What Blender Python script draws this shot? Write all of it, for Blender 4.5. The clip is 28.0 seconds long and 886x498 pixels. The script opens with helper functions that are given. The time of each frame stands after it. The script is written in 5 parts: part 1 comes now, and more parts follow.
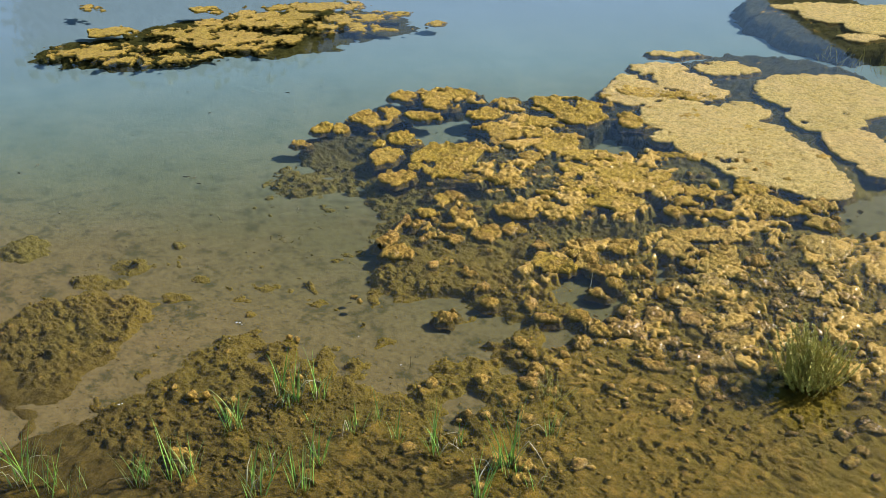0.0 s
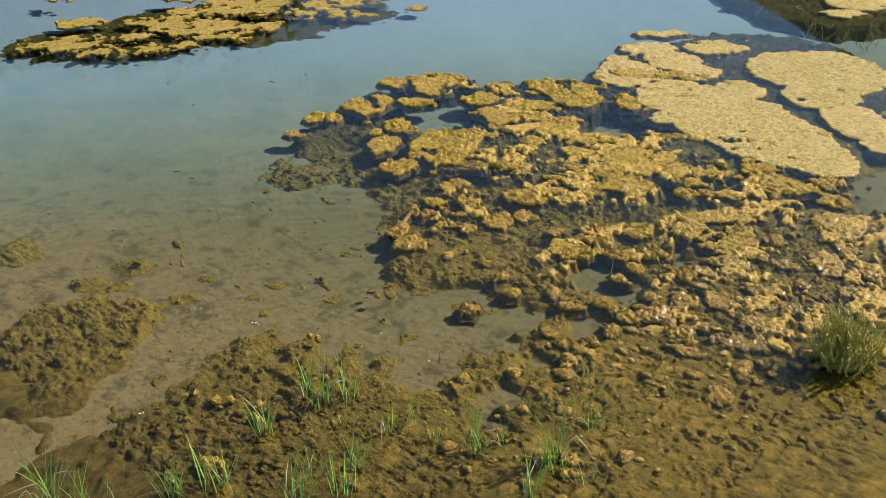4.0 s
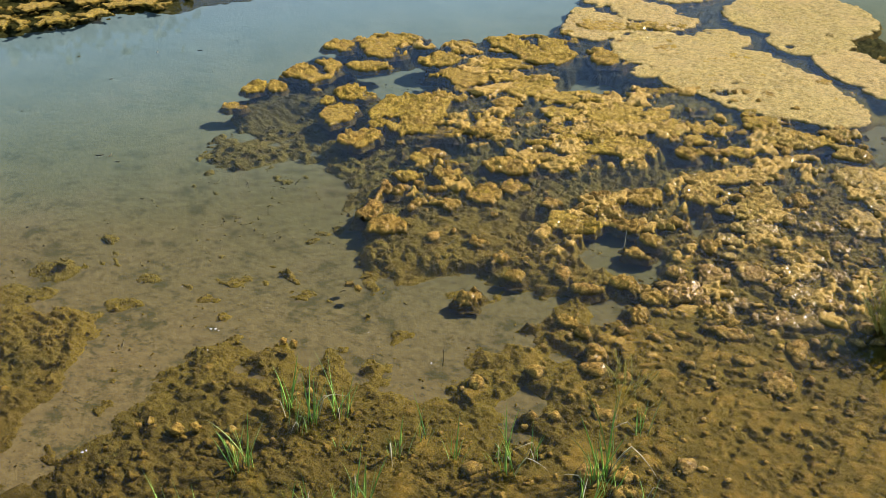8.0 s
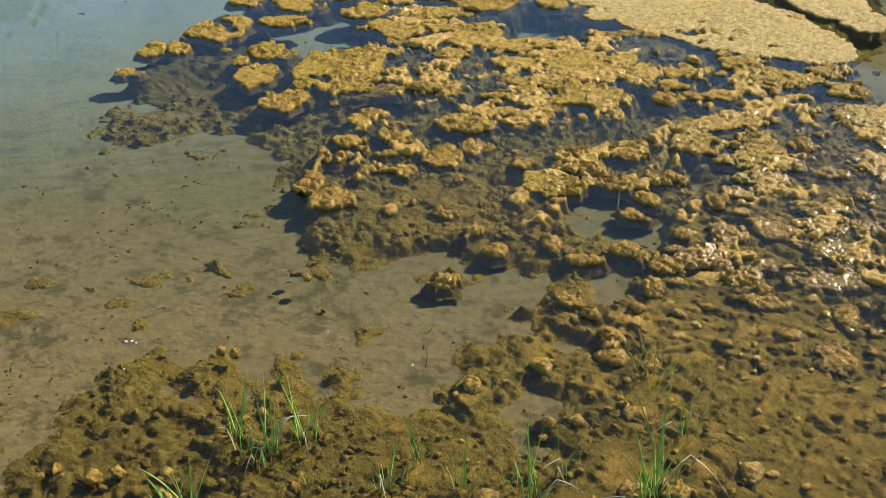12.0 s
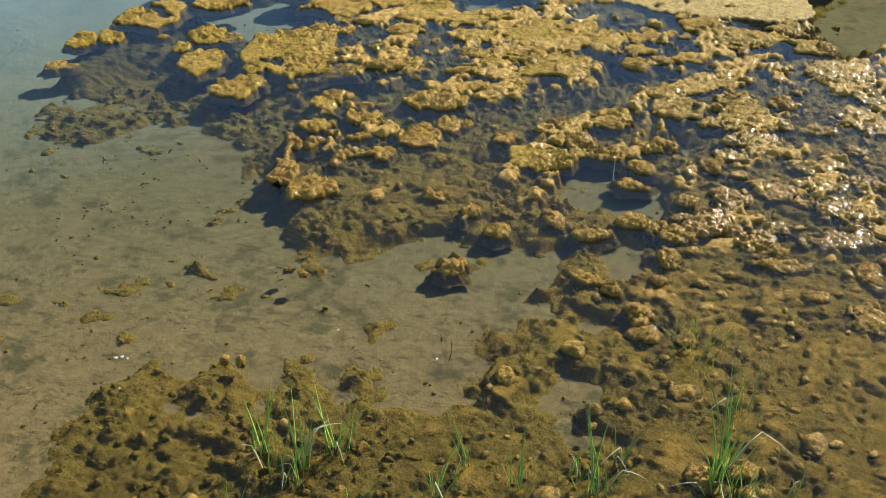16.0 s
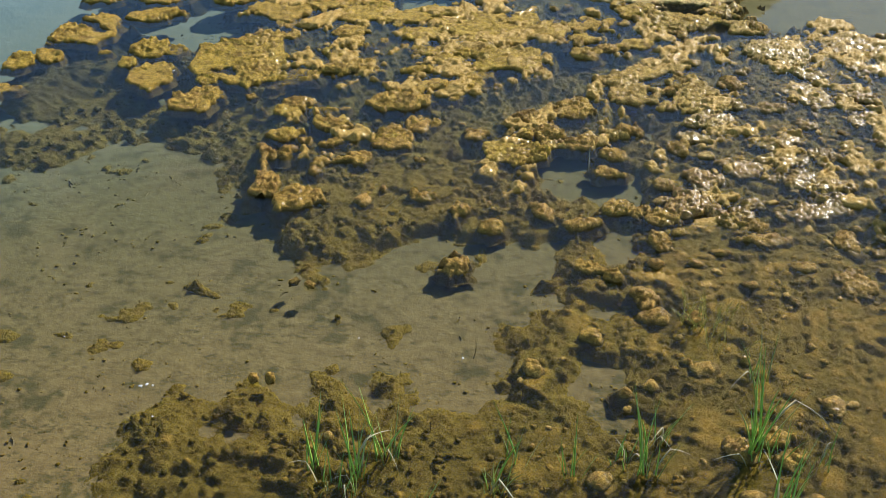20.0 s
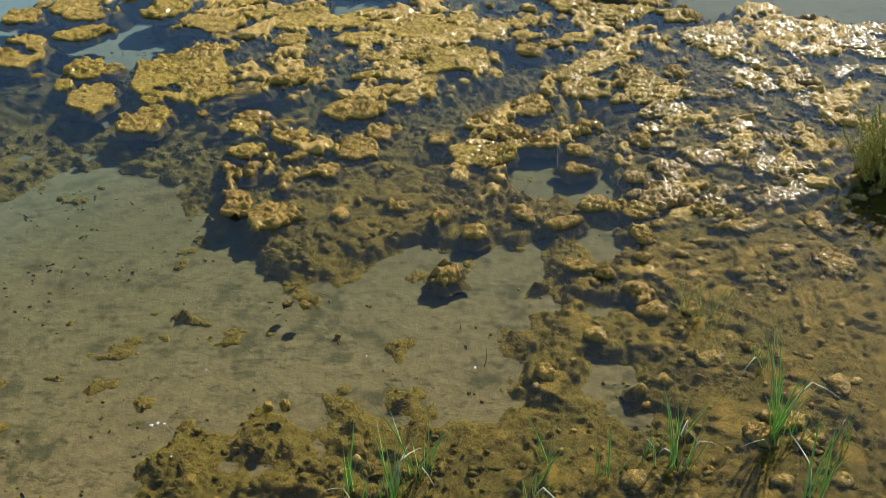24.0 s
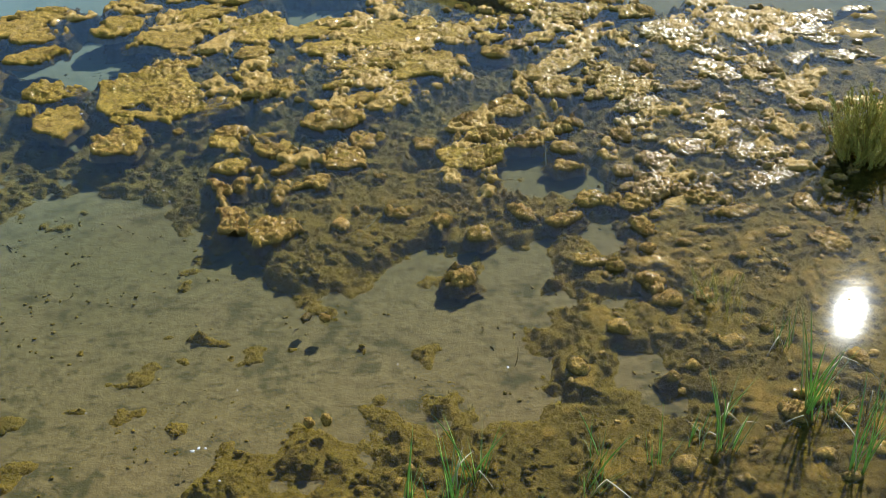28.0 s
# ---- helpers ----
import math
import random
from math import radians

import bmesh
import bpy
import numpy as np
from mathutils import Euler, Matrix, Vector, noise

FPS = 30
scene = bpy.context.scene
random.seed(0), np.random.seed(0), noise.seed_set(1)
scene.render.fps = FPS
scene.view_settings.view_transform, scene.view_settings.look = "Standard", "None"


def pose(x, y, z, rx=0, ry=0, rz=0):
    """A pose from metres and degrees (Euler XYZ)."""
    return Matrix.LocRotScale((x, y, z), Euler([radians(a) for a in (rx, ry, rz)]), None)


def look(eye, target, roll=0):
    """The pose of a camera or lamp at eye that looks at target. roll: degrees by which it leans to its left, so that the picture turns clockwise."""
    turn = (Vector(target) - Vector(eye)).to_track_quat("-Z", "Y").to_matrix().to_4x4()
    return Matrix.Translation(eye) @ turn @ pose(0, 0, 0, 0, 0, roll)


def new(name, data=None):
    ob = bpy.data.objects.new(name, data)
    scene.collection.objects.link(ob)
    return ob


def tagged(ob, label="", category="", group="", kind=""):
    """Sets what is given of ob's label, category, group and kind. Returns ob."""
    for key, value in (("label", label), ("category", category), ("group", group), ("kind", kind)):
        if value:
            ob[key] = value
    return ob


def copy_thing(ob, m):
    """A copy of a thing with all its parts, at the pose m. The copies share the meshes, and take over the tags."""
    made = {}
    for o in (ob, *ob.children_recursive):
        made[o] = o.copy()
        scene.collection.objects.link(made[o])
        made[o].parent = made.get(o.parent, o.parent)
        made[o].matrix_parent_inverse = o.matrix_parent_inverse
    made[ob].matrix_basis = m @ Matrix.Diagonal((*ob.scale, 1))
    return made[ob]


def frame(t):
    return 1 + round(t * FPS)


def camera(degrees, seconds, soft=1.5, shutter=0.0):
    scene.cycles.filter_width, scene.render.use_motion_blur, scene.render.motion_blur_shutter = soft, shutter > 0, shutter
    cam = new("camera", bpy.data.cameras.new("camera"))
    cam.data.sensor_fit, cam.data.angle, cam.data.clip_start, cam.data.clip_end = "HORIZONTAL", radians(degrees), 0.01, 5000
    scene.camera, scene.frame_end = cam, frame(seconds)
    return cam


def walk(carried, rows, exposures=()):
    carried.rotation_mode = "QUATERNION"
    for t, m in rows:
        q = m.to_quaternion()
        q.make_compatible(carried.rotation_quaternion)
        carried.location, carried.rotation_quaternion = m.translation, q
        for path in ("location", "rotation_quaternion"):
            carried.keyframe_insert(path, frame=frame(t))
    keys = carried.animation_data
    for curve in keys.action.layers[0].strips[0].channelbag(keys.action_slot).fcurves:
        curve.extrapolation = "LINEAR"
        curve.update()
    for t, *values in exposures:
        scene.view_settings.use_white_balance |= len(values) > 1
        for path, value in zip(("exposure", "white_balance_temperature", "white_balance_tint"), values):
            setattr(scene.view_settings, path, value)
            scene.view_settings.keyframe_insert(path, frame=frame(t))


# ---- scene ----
cam = camera(45.0, 28.0, soft=0.75)
PATH = [
    (0, 5.447, -7.747, 6.579, 43.80, -30.39),
    (1, 5.312, -7.792, 6.491, 43.49, -30.28),
    (2, 5.137, -7.916, 6.493, 42.67, -30.49),
    (3, 4.909, -8.034, 6.503, 41.55, -30.84),
    (4.5, 4.448, -8.050, 6.390, 39.72, -31.32),
    (6, 3.878, -7.857, 6.110, 37.74, -31.75),
    (7, 3.469, -7.634, 5.840, 36.28, -31.98),
    (8, 3.058, -7.343, 5.509, 34.71, -32.14),
    (9, 2.669, -7.033, 5.167, 33.08, -32.24),
    (10, 2.330, -6.765, 4.882, 31.43, -32.42),
    (11, 2.038, -6.562, 4.660, 29.76, -32.67),
    (12, 1.771, -6.416, 4.486, 28.09, -32.96),
    (13.5, 1.403, -6.294, 4.302, 25.61, -33.36),
    (15, 1.073, -6.296, 4.208, 23.05, -33.63),
    (16, 0.867, -6.367, 4.201, 21.17, -33.74),
    (17, 0.666, -6.469, 4.231, 19.16, -33.87),
    (18, 0.464, -6.560, 4.274, 17.13, -34.06),
    (19, 0.259, -6.624, 4.308, 15.16, -34.24),
    (20, 0.055, -6.668, 4.332, 13.27, -34.36),
    (21, -0.138, -6.694, 4.352, 11.42, -34.47),
    (22, -0.316, -6.700, 4.372, 9.57, -34.60),
    (23.5, -0.589, -6.689, 4.404, 6.74, -34.80),
    (25, -0.914, -6.687, 4.428, 3.87, -34.94),
    (26, -1.148, -6.704, 4.429, 2.02, -34.91),
    (27, -1.350, -6.727, 4.417, 0.41, -34.75),
    (28, -1.475, -6.729, 4.396, -0.77, -34.51),
]
walk(cam, [(t, pose(x, y, z, 90 + pitch, 0, yaw)) for t, x, y, z, yaw, pitch in PATH],
     exposures=((0, 0.54, 6250, 9), (9, 0.58, 6550, 12), (12, 0.60, 6500, 11), (17, 0.57, 6350, 9), (22, 0.48, 6150, 6), (28, 0.52, 6000, 3)))

# ---- light: clear afternoon sky and one sun ----
SUN_AZ, SUN_EL = 63.5, 35.1
world = bpy.data.worlds.new("sky")
scene.world = world
world.use_nodes = True
wn = world.node_tree
sky = wn.nodes.new("ShaderNodeTexSky")
sky.sky_type = "NISHITA"
sky.sun_disc = False
sky.sun_elevation = radians(SUN_EL)
sky.sun_rotation = radians(90 - SUN_AZ)
sky.dust_density = 0.15
sky.air_density = 1.1
sky.ozone_density = 4.0
wn.links.new(sky.outputs[0], wn.nodes["Background"].inputs[0])
wn.nodes["Background"].inputs[1].default_value = 0.122
sun_data = bpy.data.lights.new("sun", "SUN")
sun_data.energy = 5.0
sun_data.angle = radians(0.55)
sun_data.color = (1.0, 0.93, 0.845)
sun = new("sun", sun_data)
sun_dir = Vector((math.cos(radians(SUN_EL)) * math.cos(radians(SUN_AZ)), math.cos(radians(SUN_EL)) * math.sin(radians(SUN_AZ)), math.sin(radians(SUN_EL))))
sun.matrix_world = look(sun_dir * 30, (0, 0, 0))


# ---- noise fields ----
def vnoise(x, y, seed=0):
    """Smooth value noise from -1 to 1 on numpy arrays."""
    x, y = np.asarray(x, float), np.asarray(y, float)
    xi, yi = np.floor(x).astype(np.int64), np.floor(y).astype(np.int64)
    u, v = x - xi, y - yi
    u, v = u * u * u * (u * (u * 6 - 15) + 10), v * v * v * (v * (v * 6 - 15) + 10)

    def corner(a, b):
        h = (a * 374761393 + b * 668265263 + seed * 974634777) & 0xFFFFFFFF
        h = ((h ^ (h >> 13)) * 1274126177) & 0xFFFFFFFF
        return ((h ^ (h >> 16)) & 0xFFFF) / 32767.5 - 1
    return (corner(xi, yi) * (1 - u) + corner(xi + 1, yi) * u) * (1 - v) + (corner(xi, yi + 1) * (1 - u) + corner(xi + 1, yi + 1) * u) * v


def fbm(x, y, seed=0, octaves=4):
    total, amp = 0, 0.55
    for k in range(octaves):
        a = 0.6 + k
        total = total + amp * vnoise(x * math.cos(a) - y * math.sin(a), x * math.sin(a) + y * math.cos(a), seed + 17 * k)
        x, y, amp = x * 2.05, y * 2.05, amp * 0.5
    return total


def billow(x, y, seed=0, octaves=3):
    """Rounded cushions with sharp creases, from 0 to 1."""
    total, amp = 0, 0.6
    for k in range(octaves):
        total = total + amp * np.abs(vnoise(x * math.cos(k) - y * math.sin(k), x * math.sin(k) + y * math.cos(k), seed + 31 * k))
        x, y, amp = x * 2.1, y * 2.1, amp * 0.5
    return np.clip(total * 1.5, 0, 1)


def smooth(a, b, v):
    s = np.clip((v - a) / (b - a), 0, 1)
    return s * s * (3 - 2 * s)


def bed_height(x, y):
    """The bottom of the pond: shallow by the shore, deeper out to the open water."""
    out = -0.75 * (x + 1.7) + 0.66 * (y + 1.7)
    z = -0.092 - 0.215 * (1 - np.exp(-np.maximum(out, 0) / 5.0)) + 0.012 * (1 - np.exp(np.minimum(out, 0) / 3.0))
    # a silt bar under the far rafts
    u, v = (x + 9.6) * 0.71 + (y - 3.3) * 0.70, -(x + 9.6) * 0.70 + (y - 3.3) * 0.71
    z = z + (-0.115 - z) * np.exp(-(u / 5.0) ** 4 - (v / 1.9) ** 2)
    return z + 0.014 * fbm(x * 0.9, y * 0.9, 3) + 0.006 * fbm(x * 7, y * 7, 4, 2)


# ---- materials ----
def node_material(name):
    m = bpy.data.materials.new(name)
    m.use_nodes = True
    nt = m.node_tree
    return m, nt, nt.nodes["Principled BSDF"]


def add_noise(nt, scale, detail=4.0, rough=0.6, coords=None, kind="ShaderNodeTexNoise"):
    n = nt.nodes.new(kind)
    n.inputs["Scale"].default_value = scale
    if "Detail" in n.inputs:
        n.inputs["Detail"].default_value = detail
    if "Roughness" in n.inputs:
        n.inputs["Roughness"].default_value = rough
    nt.links.new(coords, n.inputs["Vector"])
    return n


def add_ramp(nt, value, stops):
    r = nt.nodes.new("ShaderNodeValToRGB")
    while len(r.color_ramp.elements) < len(stops):
        r.color_ramp.elements.new(0.5)
    for e, (pos, col) in zip(r.color_ramp.elements, stops):
        e.position, e.color = pos, (*col, 1)
    nt.links.new(value, r.inputs[0])
    return r


def add_mix(nt, fac, a, b, blend="MIX"):
    m = nt.nodes.new("ShaderNodeMix")
    m.data_type, m.blend_type = "RGBA", blend
    for sock, v in ((0, fac), (6, a), (7, b)):
        if isinstance(v, (int, float)):
            m.inputs[sock].default_value = v
        elif isinstance(v, tuple):
            m.inputs[sock].default_value = (*v, 1)
        else:
            nt.links.new(v, m.inputs[sock])
    return m.outputs[2]


def add_bump(nt, bsdf, height, strength, distance, before=None):
    b = nt.nodes.new("ShaderNodeBump")
    b.inputs["Strength"].default_value, b.inputs["Distance"].default_value = strength, distance
    nt.links.new(height, b.inputs["Height"])
    if before:
        nt.links.new(before.outputs[0], b.inputs["Normal"])
    nt.links.new(b.outputs[0], bsdf.inputs["Normal"])
    return b


def world_place(nt):
    return nt.nodes.new("ShaderNodeNewGeometry").outputs["Position"]


def above(nt, place, low, high):
    """0 under low to 1 over high, by height."""
    sep = nt.nodes.new("ShaderNodeSeparateXYZ")
    nt.links.new(place, sep.inputs[0])
    mr = nt.nodes.new("ShaderNodeMapRange")
    mr.inputs[1].default_value, mr.inputs[2].default_value = low, high
    nt.links.new(sep.outputs[2], mr.inputs[0])
    return mr.outputs[0]


def mud_material():
    m, nt, b = node_material("silt")
    p = world_place(nt)
    big = add_ramp(nt, add_noise(nt, 0.8, 6, 0.7, p).outputs[0], ((0.32, (0.092, 0.104, 0.032)), (0.5, (0.136, 0.134, 0.045)), (0.68, (0.185, 0.150, 0.070))))
    fine = add_noise(nt, 14, 6, 0.75, p)
    col = add_mix(nt, 0.6, big.outputs[0], add_ramp(nt, fine.outputs[0], ((0.25, (0.07, 0.06, 0.024)), (0.5, (0.150, 0.126, 0.058)), (0.8, (0.25, 0.205, 0.10)))).outputs[0])
    near = nt.nodes.new("ShaderNodeVectorMath")
    near.operation = "DOT_PRODUCT"
    near.inputs[1].default_value = (0.30, -0.95, 0)
    nt.links.new(p, near.inputs[0])
    warm = nt.nodes.new("ShaderNodeMapRange")
    warm.inputs[1].default_value, warm.inputs[2].default_value, warm.inputs[4].default_value = -0.8, 2.0, 0.85
    nt.links.new(near.outputs["Value"], warm.inputs[0])
    col = add_mix(nt, warm.outputs[0], col, add_ramp(nt, fine.outputs[0], ((0.25, (0.120, 0.084, 0.033)), (0.5, (0.210, 0.148, 0.060)), (0.8, (0.288, 0.210, 0.093)))).outputs[0])
    spots = add_ramp(nt, add_noise(nt, 3.4, 7, 0.78, p).outputs[0], ((0.53, (0, 0, 0)), (0.60, (0.85, 0.85, 0.85))))
    col = add_mix(nt, spots.outputs[0], col, (0.072, 0.066, 0.021))
    marks = add_ramp(nt, add_noise(nt, 26, 4, 0.6, p).outputs[0], ((0.60, (0, 0, 0)), (0.68, (0.55, 0.55, 0.55))))
    col = add_mix(nt, marks.outputs[0], col, (0.07, 0.058, 0.022))
    drawn = nt.nodes.new("ShaderNodeMapping")
    drawn.inputs["Rotation"].default_value = (0, 0, radians(-28))
    drawn.inputs["Scale"].default_value = (0.55, 1.1, 1)
    nt.links.new(p, drawn.inputs[0])
    flecks = add_ramp(nt, add_noise(nt, 13, 5, 0.72, drawn.outputs[0]).outputs[0], ((0.585, (0, 0, 0)), (0.62, (0.8, 0.8, 0.8))))
    col = add_mix(nt, flecks.outputs[0], col, (0.075, 0.066, 0.024))
    # pale blue-green towards open water: scattered light and sky reflection painted into the silt
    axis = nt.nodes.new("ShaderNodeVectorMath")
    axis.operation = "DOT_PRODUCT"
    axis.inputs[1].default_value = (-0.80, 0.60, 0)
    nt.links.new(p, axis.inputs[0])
    water_haze = nt.nodes.new("ShaderNodeMapRange")
    water_haze.inputs[1].default_value, water_haze.inputs[2].default_value, water_haze.inputs[4].default_value = 3.2, 8.6, 0.93
    nt.links.new(axis.outputs["Value"], water_haze.inputs[0])
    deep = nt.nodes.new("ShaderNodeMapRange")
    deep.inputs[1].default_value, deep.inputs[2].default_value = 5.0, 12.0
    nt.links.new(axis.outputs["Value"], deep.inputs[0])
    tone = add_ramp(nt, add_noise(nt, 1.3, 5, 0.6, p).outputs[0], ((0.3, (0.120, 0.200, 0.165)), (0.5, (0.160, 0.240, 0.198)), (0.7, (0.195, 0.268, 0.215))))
    col = add_mix(nt, water_haze.outputs[0], col, add_mix(nt, deep.outputs[0], tone.outputs[0], (0.19, 0.27, 0.35)))
    nt.links.new(col, b.inputs["Base Color"])
    b.inputs["Roughness"].default_value = 0.9
    b.inputs["Specular IOR Level"].default_value = 0.1
    add_bump(nt, b, fine.outputs[0], 0.6, 0.025)
    return m


def wet_sheen(nt, b, place, wet=0.2, rough=0.09):
    """Only what stands out of the water shines: a thin wet layer."""
    out = above(nt, place, -0.004, 0.004)
    for sock, most in (("Specular IOR Level", 0.15), ("Coat Weight", wet)):
        k = nt.nodes.new("ShaderNodeMath")
        k.operation = "MULTIPLY"
        k.inputs[1].default_value = most
        nt.links.new(out, k.inputs[0])
        nt.links.new(k.outputs[0], b.inputs[sock])
    b.inputs["Coat Roughness"].default_value = rough


def carpet_material(name="filamentous_algae", tufts=False):
    m, nt, b = node_material(name)
    p = world_place(nt)
    big = add_ramp(nt, add_noise(nt, 0.8, 4, 0.6, p).outputs[0], ((0.32, (0.33, 0.275, 0.042)), (0.5, (0.405, 0.29, 0.045)), (0.68, (0.46, 0.28, 0.05))))
    mid = add_noise(nt, 9, 6, 0.7, p)
    col = add_mix(nt, 0.55, big.outputs[0], add_ramp(nt, mid.outputs[0], ((0.3, (0.09, 0.072, 0.012)), (0.52, (0.31, 0.225, 0.038)), (0.72, (0.60, 0.41, 0.09)))).outputs[0])
    fib = add_noise(nt, 62, 5, 0.8, p)
    fib.inputs["Distortion"].default_value = 1.6
    col = add_mix(nt, 0.6, col, add_ramp(nt, fib.outputs[0], ((0.38, (0.06, 0.050, 0.010)), (0.50, (0.30, 0.215, 0.036)), (0.62, (0.66, 0.47, 0.10)))).outputs[0])
    # older, browner growth towards the near shore
    shore_axis = nt.nodes.new("ShaderNodeVectorMath")
    shore_axis.operation = "DOT_PRODUCT"
    shore_axis.inputs[1].default_value = (0.30, -0.95, 0)
    nt.links.new(p, shore_axis.inputs[0])
    older = nt.nodes.new("ShaderNodeMapRange")
    older.inputs[1].default_value, older.inputs[2].default_value, older.inputs[4].default_value = 1.2, 3.8, 0.75
    nt.links.new(shore_axis.outputs["Value"], older.inputs[0])
    col = add_mix(nt, older.outputs[0], col, add_ramp(nt, mid.outputs[0], ((0.35, (0.054, 0.037, 0.012)), (0.7, (0.235, 0.160, 0.050)))).outputs[0])
    # greener growth in the deeper water
    out_axis = nt.nodes.new("ShaderNodeVectorMath")
    out_axis.operation = "DOT_PRODUCT"
    out_axis.inputs[1].default_value = (-0.75, 0.66, 0)
    nt.links.new(p, out_axis.inputs[0])
    green = nt.nodes.new("ShaderNodeMapRange")
    green.inputs[1].default_value, green.inputs[2].default_value, green.inputs[4].default_value = 1.2, 3.2, 0.6
    nt.links.new(out_axis.outputs["Value"], green.inputs[0])
    col = add_mix(nt, green.outputs[0], col, add_ramp(nt, mid.outputs[0], ((0.35, (0.095, 0.098, 0.024)), (0.7, (0.33, 0.29, 0.075)))).outputs[0])
    # darker weed between the floating mats, with the gaps' shade painted into it
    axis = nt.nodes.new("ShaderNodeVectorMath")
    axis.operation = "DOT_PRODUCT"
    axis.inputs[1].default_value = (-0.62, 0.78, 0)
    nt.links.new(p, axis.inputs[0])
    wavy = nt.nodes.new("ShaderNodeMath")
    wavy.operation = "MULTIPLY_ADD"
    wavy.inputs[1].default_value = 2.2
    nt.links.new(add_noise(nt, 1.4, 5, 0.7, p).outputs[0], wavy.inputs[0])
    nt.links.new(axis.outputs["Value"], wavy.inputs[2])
    weed_shade = nt.nodes.new("ShaderNodeMapRange")
    weed_shade.inputs[1].default_value, weed_shade.inputs[2].default_value, weed_shade.inputs[4].default_value = 5.0, 6.6, 0.92
    nt.links.new(wavy.outputs[0], weed_shade.inputs[0])
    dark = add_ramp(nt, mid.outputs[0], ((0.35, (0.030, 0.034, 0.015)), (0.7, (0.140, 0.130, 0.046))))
    col = add_mix(nt, weed_shade.outputs[0], col, dark.outputs[0])
    if tufts:
        each = nt.nodes.new("ShaderNodeNewGeometry")
        shade = add_ramp(nt, each.outputs["Random Per Island"], ((0.0, (0.78, 0.82, 0.70)), (0.5, (1.0, 1.0, 0.9)), (1.0, (1.28, 1.2, 1.1))))
        col = add_mix(nt, 1.0, col, shade.outputs[0], "MULTIPLY")
    col = add_mix(nt, 1.0, col, (0.72, 0.72, 0.66), "MULTIPLY")
    dry = add_ramp(nt, fib.outputs[0], ((0.3, (0.34, 0.18, 0.025)), (0.5, (0.60, 0.36, 0.06)), (0.7, (0.84, 0.55, 0.14))))
    top = above(nt, p, -0.016, 0.010)
    nt.links.new(add_mix(nt, top, col, dry.outputs[0]), b.inputs["Base Color"])
    b.inputs["Roughness"].default_value = 0.5
    wet_sheen(nt, b, p)
    add_bump(nt, b, fib.outputs[0], 0.8, 0.02, add_bump(nt, b, mid.outputs[0], 0.9, 0.06))
    return m


def mat_material(name, low, high, pinkish, gloss=0.55, pit=(0.50, 0.42, 0.28), relief=0.06, dry=(-0.014, 0.012), wet=0.2, coat_rough=0.09):
    """Sun-bleached floating algae: golden crust above the water, olive flanks below it."""
    m, nt, b = node_material(name)
    p = world_place(nt)
    oi = nt.nodes.new("ShaderNodeObjectInfo")
    grain = add_noise(nt, 30, 6, 0.8, p)
    crust = add_ramp(nt, grain.outputs[0], ((0.32, tuple(c * 0.30 for c in low)), (0.46, low), (0.60, high), (0.8, tuple(min(1, c * 1.25) for c in high))))
    broad = add_noise(nt, 1.1, 3, 0.6, p)
    col = add_mix(nt, add_ramp(nt, broad.outputs[0], ((0.45, (0, 0, 0)), (0.75, (0.6, 0.6, 0.6)))).outputs[0], crust.outputs[0], pinkish)
    speck = add_ramp(nt, add_noise(nt, 75, 3, 0.7, p).outputs[0], ((0.36, (0.55, 0.50, 0.42)), (0.5, (1, 1, 1)), (0.66, (1.12, 1.12, 1.08))))
    col = add_mix(nt, 1.0, col, speck.outputs[0], "MULTIPLY")
    pits = add_ramp(nt, add_noise(nt, 13, 4, 0.7, p).outputs[0], ((0.34, pit), (0.5, (1, 1, 1)), (0.7, (1.1, 1.08, 1.0))))
    col = add_mix(nt, 1.0, col, pits.outputs[0], "MULTIPLY")
    col = add_mix(nt, 0.18, col, add_ramp(nt, oi.outputs["Random"], ((0.0, (0.45, 0.34, 0.06)), (0.5, (0.70, 0.48, 0.10)), (1.0, (0.80, 0.48, 0.16)))).outputs[0])
    soaked = add_ramp(nt, grain.outputs[0], ((0.3, (0.08, 0.062, 0.014)), (0.7, (0.30, 0.215, 0.055))))
    top = above(nt, p, *dry)
    nt.links.new(add_mix(nt, top, soaked.outputs[0], col), b.inputs["Base Color"])
    b.inputs["Roughness"].default_value = gloss
    wet_sheen(nt, b, p, wet, coat_rough)
    cells = add_noise(nt, 26, 2, 0.5, p, "ShaderNodeTexVoronoi")
    first = add_bump(nt, b, grain.outputs[0], 1.0, relief)
    second = add_bump(nt, b, cells.outputs["Distance"], 0.5, 0.015, first)
    add_bump(nt, b, add_noise(nt, 85, 3, 0.7, p).outputs[0], 1.0, 0.02, second)
    return m


